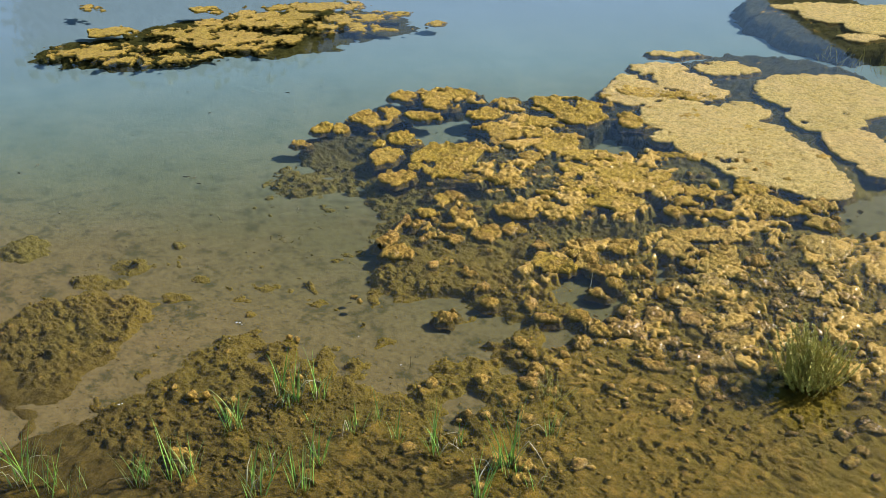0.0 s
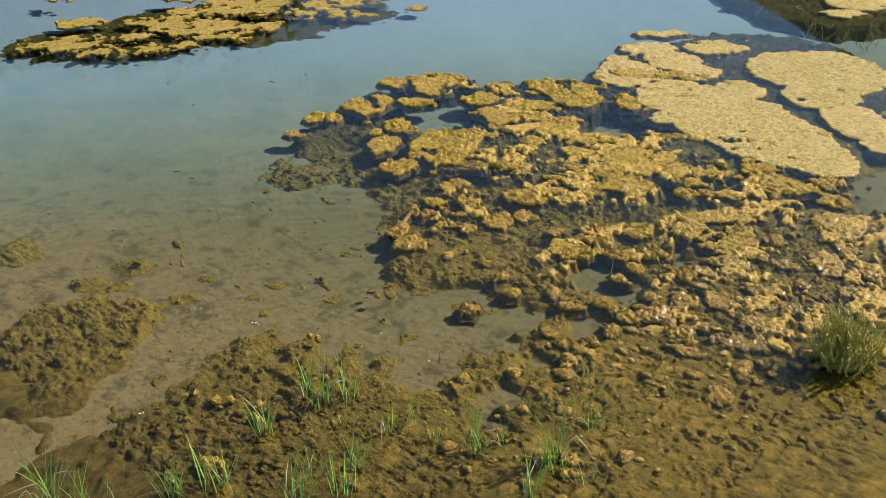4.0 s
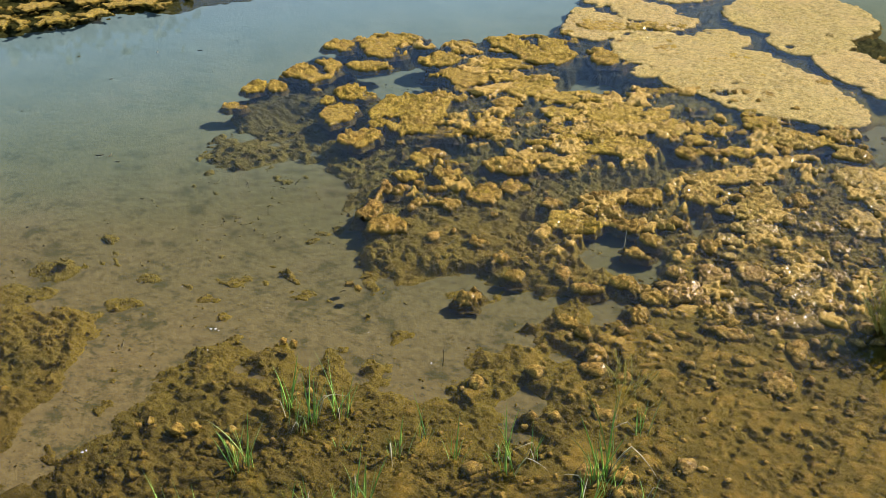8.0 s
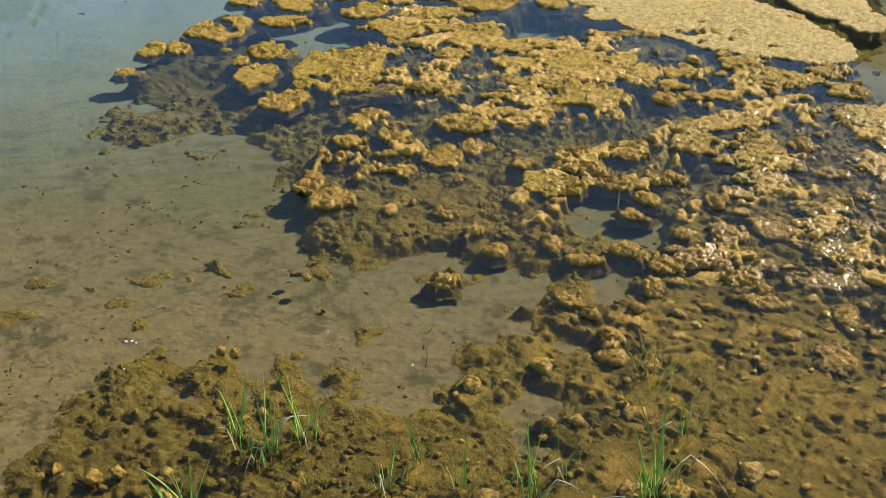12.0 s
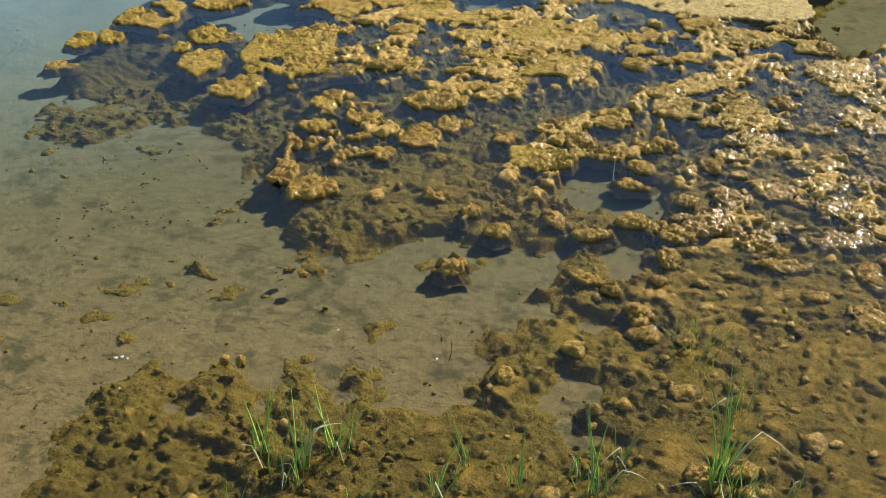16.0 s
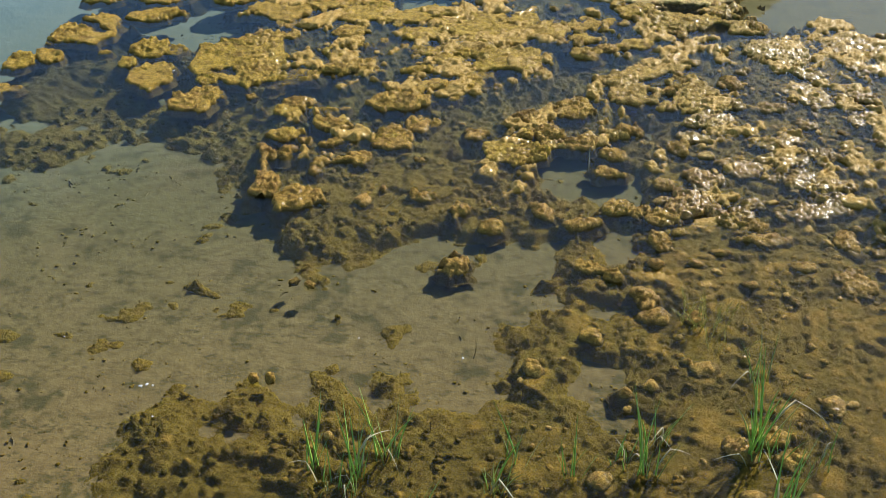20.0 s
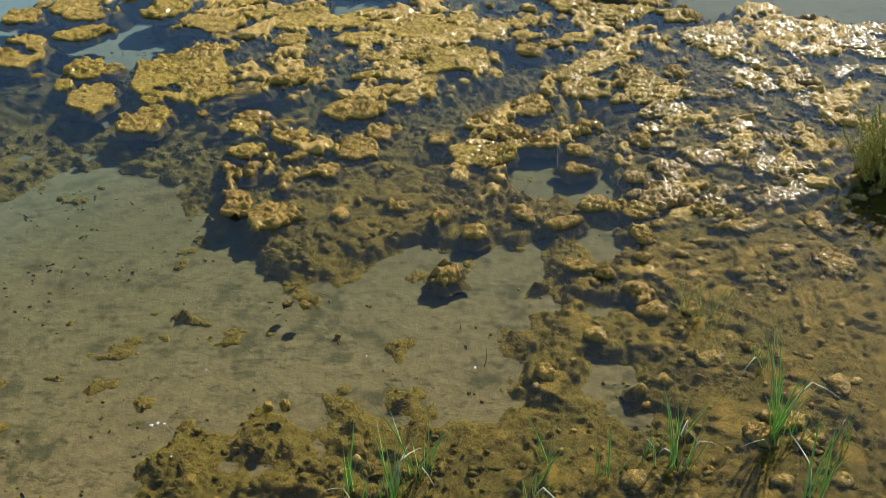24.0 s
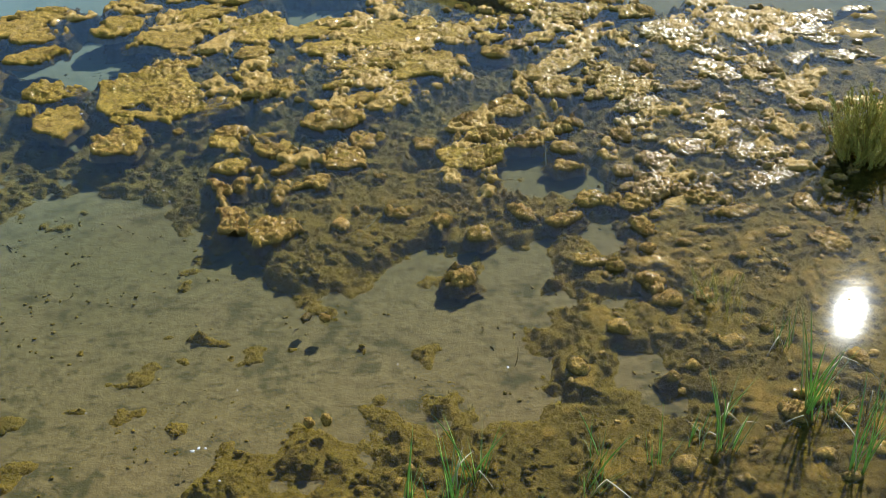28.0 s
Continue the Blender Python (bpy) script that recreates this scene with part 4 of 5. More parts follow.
cushion(-0.23, -1.26, 0.06, 0.08, 19, 0.022)
cushion(-0.57, -1.65, 0.04, 0.05, 19, 0.022)
cushion(0.02, -1.75, 0.04, 0.04, 19, 0.02)
cushion(-2.79, 1.10, 0.17, 0.12, 19, 0.02)
cushion(-2.21, 1.08, 0.14, 0.12, 19, 0.02)
cushion(-2.13, 0.94, 0.12, 0.09, 19, 0.02)
cushion(-2.48, 0.56, 0.16, 0.09, 19, 0.02)
cushion(-2.66, 0.35, 0.08, 0.08, 19, 0.02)
cushion(-2.89, 0.81, 0.09, 0.09, 19, 0.02)
cushion(-2.69, 0.81, 0.14, 0.08, 19, 0.02)
cushion(-1.17, 0.99, 0.17, 0.13, 19, 0.02)
cushion(-0.92, 1.44, 0.11, 0.12, 19, 0.02)
cushion(-0.65, 1.30, 0.13, 0.09, 19, 0.02)
cushion(-0.30, 1.58, 0.13, 0.12, 19, 0.02)
cushion(-0.35, 0.85, 0.15, 0.11, 19, 0.02)
cushion(-0.34, 1.16, 0.09, 0.08, 19, 0.02)
cushion(-0.82, 1.96, 0.18, 0.11, 19, 0.02)
cushion(0.17, 1.34, 0.12, 0.11, 19, 0.02)
cushion(0.52, 1.26, 0.11, 0.08, 19, 0.02)
cushion(0.36, 0.93, 0.13, 0.09, 19, 0.02)
cushion(0.10, 0.76, 0.08, 0.08, 19, 0.02)
cushion(0.65, 0.34, 0.11, 0.10, 19, 0.02)
cushion(0.86, 0.17, 0.13, 0.10, 19, 0.02)
cushion(1.11, 0.58, 0.14, 0.11, 19, 0.02)
cushion(0.27, 0.51, 0.13, 0.11, 19, 0.02)
cushion(0.09, 0.29, 0.09, 0.09, 19, 0.02)
cushion(0.11, -0.06, 0.07, 0.09, 19, 0.02)
cushion(-0.47, 0.05, 0.10, 0.06, 19, 0.02)
cushion(-0.36, -0.50, 0.08, 0.06, 19, 0.02)
cushion(-1.39, 0.04, 0.08, 0.09, 19, 0.02)
cushion(-2.16, 0.01, 0.05, 0.06, 19, 0.015)
cushion(-2.04, 0.19, 0.04, 0.06, 19, 0.015)
cushion(-1.71, 0.17, 0.08, 0.08, 19, 0.015)
cushion(1.43, 0.22, 0.11, 0.10, 19, 0.02)
cushion(1.45, -0.27, 0.09, 0.11, 19, 0.02)
cushion(1.22, -1.57, 0.08, 0.09, 19, 0.02)
cushion(1.16, 1.12, 0.17, 0.11, 19, 0.02)
cushion(1.30, 0.87, 0.15, 0.10, 19, 0.02)
cushion(1.47, 1.10, 0.10, 0.08, 19, 0.02)
cushion(1.32, 1.54, 0.13, 0.10, 19, 0.02)
cushion(1.05, 1.74, 0.12, 0.09, 19, 0.02)
cushion(0.92, 1.08, 0.10, 0.07, 19, 0.02)
cushion(0.93, 2.33, 0.12, 0.10, 19, 0.02)
cushion(-1.51, 1.27, 0.09, 0.08, 19, 0.015)
cushion(-1.15, 1.67, 0.10, 0.09, 19, 0.015)
cushion(0.91, -1.93, 0.08, 0.05, 19, 0.02)
cushion(0.95, -2.06, 0.08, 0.05, 19, 0.02)
cushion(0.69, -2.10, 0.06, 0.05, 19, 0.02)
cushion(0.46, -1.40, 0.07, 0.05, 19, 0.015)
cushion(-0.06, -2.49, 0.07, 0.04, 19, 0.015)
cushion(0.48, 0.46, 0.07, 0.07, 19, 0.015)
cushion(0.06, -0.73, 0.09, 0.07, 0, 0.02)
cushion(0.17, -0.92, 0.05, 0.05, 0, 0.02)
cushion(-0.40, -0.50, 0.11, 0.06, 0, 0.02)
cushion(-0.19, -0.55, 0.07, 0.06, 0, 0.02)
cushion(0.72, 0.28, 0.15, 0.10, 0, 0.02)
cushion(0.67, 0.44, 0.11, 0.07, 0, 0.02)
cushion(0.78, 0.16, 0.11, 0.07, 0, 0.02)
cushion(0.04, 0.27, 0.07, 0.07, 0, 0.02)
cushion(0.27, 0.48, 0.12, 0.09, 0, 0.02)
cushion(0.08, 0.03, 0.07, 0.05, 0, 0.02)
cushion(0.52, -0.10, 0.07, 0.05, 0, 0.02)
cushion(1.42, 0.30, 0.08, 0.07, 0, 0.02)
cushion(1.48, 0.18, 0.07, 0.06, 0, 0.02)
cushion(1.46, -0.18, 0.06, 0.09, 0, 0.02)
cushion(0.40, -0.91, 0.08, 0.07, 0, 0.02)
cushion(0.49, -1.39, 0.05, 0.05, 0, 0.02)
cushion(0.37, -1.36, 0.04, 0.04, 0, 0.02)
cushion(0.67, -2.05, 0.06, 0.06, 0, 0.02)
cushion(0.75, -2.41, 0.08, 0.07, 0, 0.02)
cushion(0.76, -1.90, 0.05, 0.04, 0, 0.02)
cushion(0.26, -2.59, 0.06, 0.04, 0, 0.02)
cushion(0.96, -2.12, 0.06, 0.05, 0, 0.02)
cushion(0.86, -2.58, 0.06, 0.05, 0, 0.02)
cushion(1.08, -2.37, 0.05, 0.05, 0, 0.02)
cushion(0.88, -1.90, 0.04, 0.05, 0, 0.02)
cushion(0.72, -1.25, 0.04, 0.04, 0, 0.02)
cushion(0.15, -1.64, 0.04, 0.03, 0, 0.02)
cushion(1.09, -0.15, 0.07, 0.05, 0, 0.02)
cushion(-0.07, -2.53, 0.03, 0.02, 0, 0.02)
cushion(1.51, 0.45, 0.04, 0.04, 0, 0.02)
cushion(0.10, -0.34, 0.07, 0.05, 0, 0.02)
cushion(0.36, -0.27, 0.06, 0.04, 0, 0.02)
cushion(0.74, -0.44, 0.06, 0.04, 0, 0.02)
cushion(-2.00, 1.24, 0.07, 0.11, 33)
cushion(-2.94, 0.09, 0.05, 0.08, 33)
cushion(-3.18, 1.45, 0.11, 0.10, 33)
cushion(-0.29, 0.33, 0.11, 0.09, 33)
cushion(0.77, 0.65, 0.11, 0.08, 33)
cushion(0.70, 1.14, 0.15, 0.10, 33)
cushion(1.78, 0.65, 0.10, 0.08, 33)
cushion(1.92, 2.34, 0.07, 0.06, -1)
cushion(1.72, 2.77, 0.12, 0.09, -1)
cushion(0.08, 0.52, 0.14, 0.09, -1)
cushion(-1.46, -4.00, 0.10, 0.08, 44)
cushion(1.80, -0.25, 0.04, 0.10, 44)
cushion(1.96, 0.75, 0.10, 0.07, 44)
cushion(1.31, 0.66, 0.17, 0.11, 44)
cushion(2.66, 1.17, 0.07, 0.05, 44)
cushion(1.98, 1.43, 0.07, 0.06, 44)
nodule(-2.97, 0.65, 0.06, 0.06, 33)
nodule(-3.65, 1.48, 0.06, 0.06, 33)
nodule(-1.88, 0.71, 0.05, 0.06, 33)
nodule(0.12, -0.01, 0.06, 0.05, 33)
nodule(1.64, 0.16, 0.06, 0.06, 33)
nodule(2.03, -0.30, 0.05, 0.04, 33)
nodule(-0.25, -0.67, 0.05, 0.04, 33)
nodule(-2.31, -1.11, 0.03, 0.05, 33)
nodule(1.36, 1.10, 0.06, 0.06, -1)
nodule(1.52, 1.99, 0.04, 0.06, -1)
nodule(1.35, -0.22, 0.06, 0.05, -1)
nodule(1.65, -0.07, 0.05, 0.04, -1)
nodule(1.04, -0.57, 0.04, 0.04, -1)
nodule(1.69, 0.36, 0.05, 0.06, 44)
nodule(1.85, 0.20, 0.05, 0.05, 44)
nodule(2.32, -0.33, 0.04, 0.04, 44)
nodule(3.25, 0.14, 0.04, 0.05, 44)
nodule(2.06, -0.06, 0.04, 0.04, 44)

nodule(-2.10, -2.12, 0.040, 0.032, 33, 0.012, 0.75)
nodule(-2.18, -1.15, 0.040, 0.032, 33, 0.012, 0.5)
nodule(-0.57, -1.64, 0.030, 0.024, 33, 0.012, 0.5)
nodule(-0.23, -1.26, 0.050, 0.040, 33, 0.012, 0.5)
nodule(0.02, -1.75, 0.030, 0.024, 33, 0.012, 0.4)
nodule(0.04, -0.75, 0.070, 0.056, 33, 0.012, 0.45)
nodule(-2.20, -2.14, 0.040, 0.032, 33, 0.012, 0.5)
nodule(-2.02, -3.33, 0.050, 0.040, 33, 0.012, 0.4)
nodule(0.04, -1.89, 0.030, 0.024, 33, 0.012, 0.4)
nodule(-2.12, -3.43, 0.060, 0.048, 33, 0.012, 0.4)
nodule(-2.40, -3.56, 0.030, 0.024, 33, 0.012, 0.4)

# small scraps of crust crowd the water between the mats
rs = random.Random(17)
for _ in range(420):
    x, y = rs.uniform(-6.2, 1.6), rs.uniform(1.0, 6.2)
    i_x, i_y = int(np.searchsorted(cx_, x)), int(np.searchsorted(cy_, y))
    if out_[i_y, i_x] < 2.3 or inside[i_y, i_x] < 0.12 or flat_weed[i_y, i_x] > 0.3 or rs.random() > 0.62:
        continue
    r_c = 0.035 + 0.075 * rs.random() ** 2
    crust("algae_mat", [(round(x, 2), round(y, 2), r_c * rs.uniform(1.0, 2.0), r_c, rs.uniform(0, 70))], len(bpy.data.objects), GOLD, "small golden scrap of algae crust between larger mats", "algae mat", "algae scraps", top=rs.uniform(-0.012, 0.010))

# smaller clumps strewn over the right-hand shallows
rs = random.Random(44)
strewn = 0
while strewn < 190:
    x, y = rs.uniform(-1.3, 3.2), rs.uniform(0.1, 5.2)
    odds = float(smooth(-0.9, 0.9, x + 0.45 * y)) * float(smooth(-0.35, 0.35, fbm(x * 1.5, y * 1.5, 83, 3)))
    i_x, i_y = int(np.searchsorted(cx_, x)), int(np.searchsorted(cy_, y))
    strewn += 1
    if rs.random() > 0.25 + odds or inside[i_y, i_x] < 0.08:
        continue
    r_c = 0.032 + 0.065 * rs.random() ** 2.2
    cushion(round(x, 2), round(y, 2), r_c * rs.uniform(0.9, 1.7), r_c, rs.uniform(0, 180), 0.012)


# ---- reeds along the shore ----
def blade_mesh(name, length, bend, width, material, twist=0.0, fold=0.0):
    """A tapered grass blade with a folded midrib, curving over along +x; fold: kinks down past the middle."""
    bm = bmesh.new()
    rows, n = [], 9
    px, pz, ang = 0.0, 0.0, radians(4)
    for i in range(n + 1):
        s = i / n
        w = width * (0.55 + 0.9 * s if s < 0.3 else 0.82 * (1 - ((s - 0.3) / 0.7) ** 1.6) + 0.02)
        side = Vector((math.sin(twist * s), math.cos(twist * s), 0))
        up = Vector((-math.cos(ang), 0, math.sin(ang))) * w * 0.35
        c = Vector((px, 0, pz))
        rows.append([bm.verts.new(c + side * w * 0.5 + up), bm.verts.new(c - up * 0.3), bm.verts.new(c - side * w * 0.5 + up), bm.verts.new(c + up * 0.6)])
        ang += bend / n * (0.4 + 1.4 * s) + (fold if i == int(n * 0.62) else 0)
        px += math.sin(ang) * length / n
        pz += math.cos(ang) * length / n
    for a, b in zip(rows, rows[1:]):
        for k in range(4):
            bm.faces.new((a[k], a[(k + 1) % 4], b[(k + 1) % 4], b[k]))
    for f in bm.faces:
        f.smooth = True
    me = bpy.data.meshes.new(name)
    bm.to_mesh(me)
    bm.free()
    me.materials.append(material)
    return me


rng = random.Random(7)
BLADES = [blade_mesh("blade", 1.0, rng.uniform(0.05, 0.75), rng.uniform(0.019, 0.032), REED if _ % 3 else SEDGE, rng.uniform(-1, 1)) for _ in range(9)]
STRAWS = [blade_mesh("blade", 1.0, rng.uniform(0.5, 1.1), 0.03, STRAW, rng.uniform(-1, 1), rng.uniform(0.8, 1.7)) for _ in range(4)]
STEMS = [blade_mesh("stem", 1.0, 0.15, 0.05, TWIG, 0.3) for _ in range(2)]


def reed_tuft(x, y, height, blades):
    zb = float(bed_height(np.array(x), np.array(y)))
    base = tagged(new("reed_tuft"), "fresh green reed tuft with dry brown base standing in shallow water", "reeds", "reed tufts")
    base.matrix_basis = pose(x, y, zb, 0, 0, rng.uniform(0, 360))
    for k in range(int(blades * (2.8 if y < -3.2 else 1.7)) + 1):
        dry = rng.random() < 0.09
        ob = new("blade", rng.choice(STRAWS if dry else BLADES))
        ob.parent = base
        if dry:
            tagged(ob, "pale dry bent blade")
        s = height * (rng.uniform(0.6, 1.15) if k else 1.2)
        a, r = rng.uniform(0, 360), (0.11 if y < -3.2 else 0.055) * math.sqrt(rng.random())
        ob.matrix_basis = pose(r * math.cos(a), r * math.sin(a), -0.01, rng.uniform(-9, 9), rng.uniform(-2, 14), a) @ Matrix.Diagonal((s, max(0.35, min(s, 0.6)), s, 1))
    for k in range(2):
        ob = new("stem", STEMS[k])
        ob.parent = base
        s = height * rng.uniform(0.25, 0.42)
        ob.matrix_basis = pose(rng.uniform(-0.02, 0.02), rng.uniform(-0.02, 0.02), -0.01, rng.uniform(-8, 8), rng.uniform(-8, 8), rng.uniform(0, 360)) @ Matrix.Diagonal((s, 0.4, s, 1))
    return base


reed_tuft(-1.61, -2.72, 0.53, 4)
reed_tuft(-1.52, -2.82, 0.33, 3)
reed_tuft(-1.38, -2.73, 0.50, 7)
reed_tuft(-1.38, -2.86, 0.33, 5)
reed_tuft(-1.24, -2.56, 0.52, 6)
reed_tuft(-0.53, -2.43, 0.38, 4)
reed_tuft(-0.64, -2.65, 0.25, 3)
reed_tuft(-0.59, -2.65, 0.55, 4)
reed_tuft(-0.21, -2.45, 0.42, 4)
reed_tuft(0.03, -2.33, 0.25, 3)
reed_tuft(0.19, -2.36, 0.56, 6)
reed_tuft(0.24, -2.12, 0.41, 3)
reed_tuft(0.78, -1.98, 0.78, 6)
reed_tuft(0.75, -2.12, 0.51, 5)
reed_tuft(0.88, -2.10, 0.41, 4)
reed_tuft(1.13, -2.08, 0.35, 4)
reed_tuft(-0.99, -2.85, 0.25, 3)
reed_tuft(-2.18, -5.19, 0.66, 7)
reed_tuft(-1.76, -4.89, 0.31, 3)
reed_tuft(-1.47, -4.42, 0.44, 8)
reed_tuft(-1.29, -4.15, 0.57, 4)
reed_tuft(-1.44, -3.44, 0.52, 6)
reed_tuft(-1.18, -4.05, 0.38, 3)
reed_tuft(-0.75, -3.53, 0.39, 6)
reed_tuft(-0.38, -3.48, 0.45, 6)
reed_tuft(-0.61, -3.80, 0.57, 6)
reed_tuft(-0.53, -3.22, 0.52, 4)
reed_tuft(-1.95, -5.07, 0.48, 3)
reed_tuft(0.79, -1.43, 0.40, 4)
reed_tuft(0.89, -2.54, 0.63, 6)
reed_tuft(0.06, -2.24, 0.26, 3)


# ---- saltbush standing in the water ----
def sprig_mesh(seed, length, leaves, stem_mat, leaf_mat, size):
    """An upright twig set with short fleshy leaves."""
    r = random.Random(seed)
    bm = bmesh.new()
    pts, dx, dy = [], 0.0, 0.0
    for i in range(7):
        s = i / 6
        dx += r.uniform(-0.02, 0.02) * length
        dy += r.uniform(-0.02, 0.02) * length
        pts.append(Vector((dx, dy, s * length)))
    rings = []
    for i, p in enumerate(pts):
        w = 0.0045 * (1 - 0.7 * i / 6)
        rings.append([bm.verts.new(p + Vector((w * math.cos(a), w * math.sin(a), 0))) for a in (0, 2.1, 4.2)])
    for a, b in zip(rings, rings[1:]):
        for k in range(3):
            bm.faces.new((a[k], a[(k + 1) % 3], b[(k + 1) % 3], b[k]))
    stem_faces = len(bm.faces)
    for k in range(leaves):
        s = r.uniform(0.18, 1.0)
        i = min(5, int(s * 6))
        p = pts[i].lerp(pts[i + 1], s * 6 - i)
        a, tilt = r.uniform(0, 6.28), r.uniform(0.3, 0.9)
        d = Vector((math.cos(a) * math.sin(tilt), math.sin(a) * math.sin(tilt), math.cos(tilt)))
        side = d.cross(Vector((0, 0, 1))).normalized() * size * 0.32
        ln = size * r.uniform(0.8, 1.9) * (1.15 - 0.5 * s)
        mid = p + d * ln * 0.5
        v = [bm.verts.new(p), bm.verts.new(mid + side), bm.verts.new(p + d * ln), bm.verts.new(mid - side), bm.verts.new(mid + d.cross(side).normalized() * size * 0.25)]
        for tri in ((0, 1, 4), (1, 2, 4), (2, 3, 4), (3, 0, 4), (0, 3, 2, 1)):
            bm.faces.new([v[j] for j in tri])
    for n, f in enumerate(bm.faces):
        f.material_index = 0 if n < stem_faces else 1
    me = bpy.data.meshes.new("sprig")
    bm.to_mesh(me)
    bm.free()
    me.materials.append(stem_mat)
    me.materials.append(leaf_mat)
    return me


SPRIGS = [sprig_mesh(100 + k, 1.0, 85, RUSSET, BUSH, 0.042) for k in range(6)]


def saltbush(x, y, height, radius, count):
    zb = float(bed_height(np.array(x), np.array(y)))
    base = tagged(new("saltbush"), "dense green saltbush with russet twigs standing in water", "bush")
    base.matrix_basis = pose(x, y, zb)
    r = random.Random(5)
    for k in range(count):
        a, q = r.uniform(0, 6.28), math.sqrt(r.random())
        ob = new("sprig", r.choice(SPRIGS))
        ob.parent = base
        s = height * r.uniform(0.6, 1.1) * (1.05 - 0.35 * q * q)
        lean = 6 + 26 * q + r.uniform(-6, 6)
        ob.matrix_basis = Matrix.Translation((radius * 0.7 * q * math.cos(a), radius * 0.7 * q * math.sin(a), 0)) @ pose(0, 0, 0, 0, 0, math.degrees(a)) @ pose(0, 0, 0, 0, lean, r.uniform(0, 360)) @ Matrix.Diagonal((s, s, s, 1))
    return base


saltbush(2.14, 1.05, 0.62, 0.36, 190)


# ---- low weed among the cushions ----
def weed(x, y, height, spread, count, seed, label):
    base = tagged(new("water_weed"), label, "weed", "low weeds")
    base.matrix_basis = pose(x, y, float(bed_height(np.array(x), np.array(y))) + 0.02)
    r = random.Random(seed)
    for k in range(count):
        ob = new("sprig", r.choice(SPRIGS))
        ob.parent = base
        s = height * r.uniform(0.6, 1.1)
        ob.matrix_basis = pose(r.uniform(-spread, spread), r.uniform(-spread, spread), 0, 0, r.uniform(5, 62), r.uniform(0, 360)) @ Matrix.Diagonal((s, s, s, 1))
    return base


weed(0.41, -0.96, 0.30, 0.10, 14, 60, "sparse grey-green water weed beside orange algae cushions")
weed(0.53, -1.09, 0.25, 0.16, 10, 61, "thin straggling water weed on the algae carpet")
weed(-2.14, 10.25, 0.30, 0.22, 16, 62, "small bright green plant floating on blue water")
weed(-1.47, 10.37, 0.30, 0.30, 16, 63, "small bright green plant floating on blue water")


# ---- small loose things ----
def scrap(name, x, y, z, size, seed, material, label, category, group, flat=0.2):
    """A small lumpy scrap, uneven all round."""
    bm = bmesh.new()
    bmesh.ops.create_icosphere(bm, subdivisions=2, radius=1.0)
    for v in bm.verts:
        q = v.co.normalized()
        k = 1 + 0.95 * noise.noise(q * 1.9 + Vector((seed * 3.1, 0, 0))) + 0.2 * noise.noise(q * 5 + Vector((0, seed * 2.7, 0)))
        v.co = Vector((q.x * k * 1.5, q.y * k, q.z * k * flat)) * size * 0.75
    for f in bm.faces:
        f.smooth = True
    me = bpy.data.meshes.new(name)
    bm.to_mesh(me)
    bm.free()
    me.materials.append(material)
    ob = new(name, me)
    ob.matrix_basis = pose(x, y, z, 0, 0, seed * 77 % 360)
    return tagged(ob, label, category, group)


scrap("white_fluff", -2.84, -2.35, 0.004, 0.013, 0, WHITE, "white scrap of down drifting on the water", "fluff", "drifting scraps")
scrap("white_fluff", -2.81, -2.33, 0.004, 0.011, 1, WHITE, "white scrap of down drifting on the water", "fluff", "drifting scraps")
scrap("white_fluff", -2.77, -2.33, 0.004, 0.008, 2, WHITE, "white scrap of down drifting on the water", "fluff", "drifting scraps")
scrap("white_fluff", -2.52, -4.00, 0.004, 0.011, 3, WHITE, "white scrap of down drifting on the water", "fluff", "drifting scraps")
scrap("white_fluff", -2.51, -3.97, 0.004, 0.008, 4, WHITE, "white scrap of down drifting on the water", "fluff", "drifting scraps")
scrap("white_fluff", -4.57, 1.82, 0.004, 0.011, 5, WHITE, "white scrap of down drifting on the water", "fluff", "drifting scraps")
scrap("white_fluff", -1.00, -1.65, 0.004, 0.008, 6, WHITE, "white scrap of down drifting on the water", "fluff", "drifting scraps")
scrap("white_fluff", -4.20, 1.49, 0.004, 0.008, 7, WHITE, "white scrap of down drifting on the water", "fluff", "drifting scraps")
scrap("white_fluff", -3.58, 0.50, 0.004, 0.006, 8, WHITE, "white scrap of down drifting on the water", "fluff", "drifting scraps")
scrap("white_fluff", -3.57, 1.93, 0.004, 0.011, 9, WHITE, "white scrap of down drifting on the water", "fluff", "drifting scraps")
scrap("white_fluff", -6.22, -0.73, 0.004, 0.006, 10, WHITE, "white scrap of down drifting on the water", "fluff", "drifting scraps")
scrap("white_fluff", -6.34, -0.23, 0.004, 0.005, 11, WHITE, "white scrap of down drifting on the water", "fluff", "drifting scraps")
scrap("white_fluff", -4.86, 0.04, 0.004, 0.004, 12, WHITE, "white scrap of down drifting on the water", "fluff", "drifting scraps")
scrap("white_fluff", -3.50, 0.34, 0.004, 0.008, 13, WHITE, "white scrap of down drifting on the water", "fluff", "drifting scraps")
scrap("white_fluff", -5.89, -0.82, 0.004, 0.006, 14, WHITE, "white scrap of down drifting on the water", "fluff", "drifting scraps")
scrap("white_fluff", -1.69, -1.61, 0.004, 0.005, 15, WHITE, "white scrap of down drifting on the water", "fluff", "drifting scraps")
scrap("white_fluff", -2.66, -1.84, 0.004, 0.004, 16, WHITE, "white scrap of down drifting on the water", "fluff", "drifting scraps")
scrap("white_fluff", -3.53, -2.03, 0.004, 0.005, 17, WHITE, "white scrap of down drifting on the water", "fluff", "drifting scraps")
scrap("white_fluff", -2.65, -2.58, 0.004, 0.006, 18, WHITE, "white scrap of down drifting on the water", "fluff", "drifting scraps")

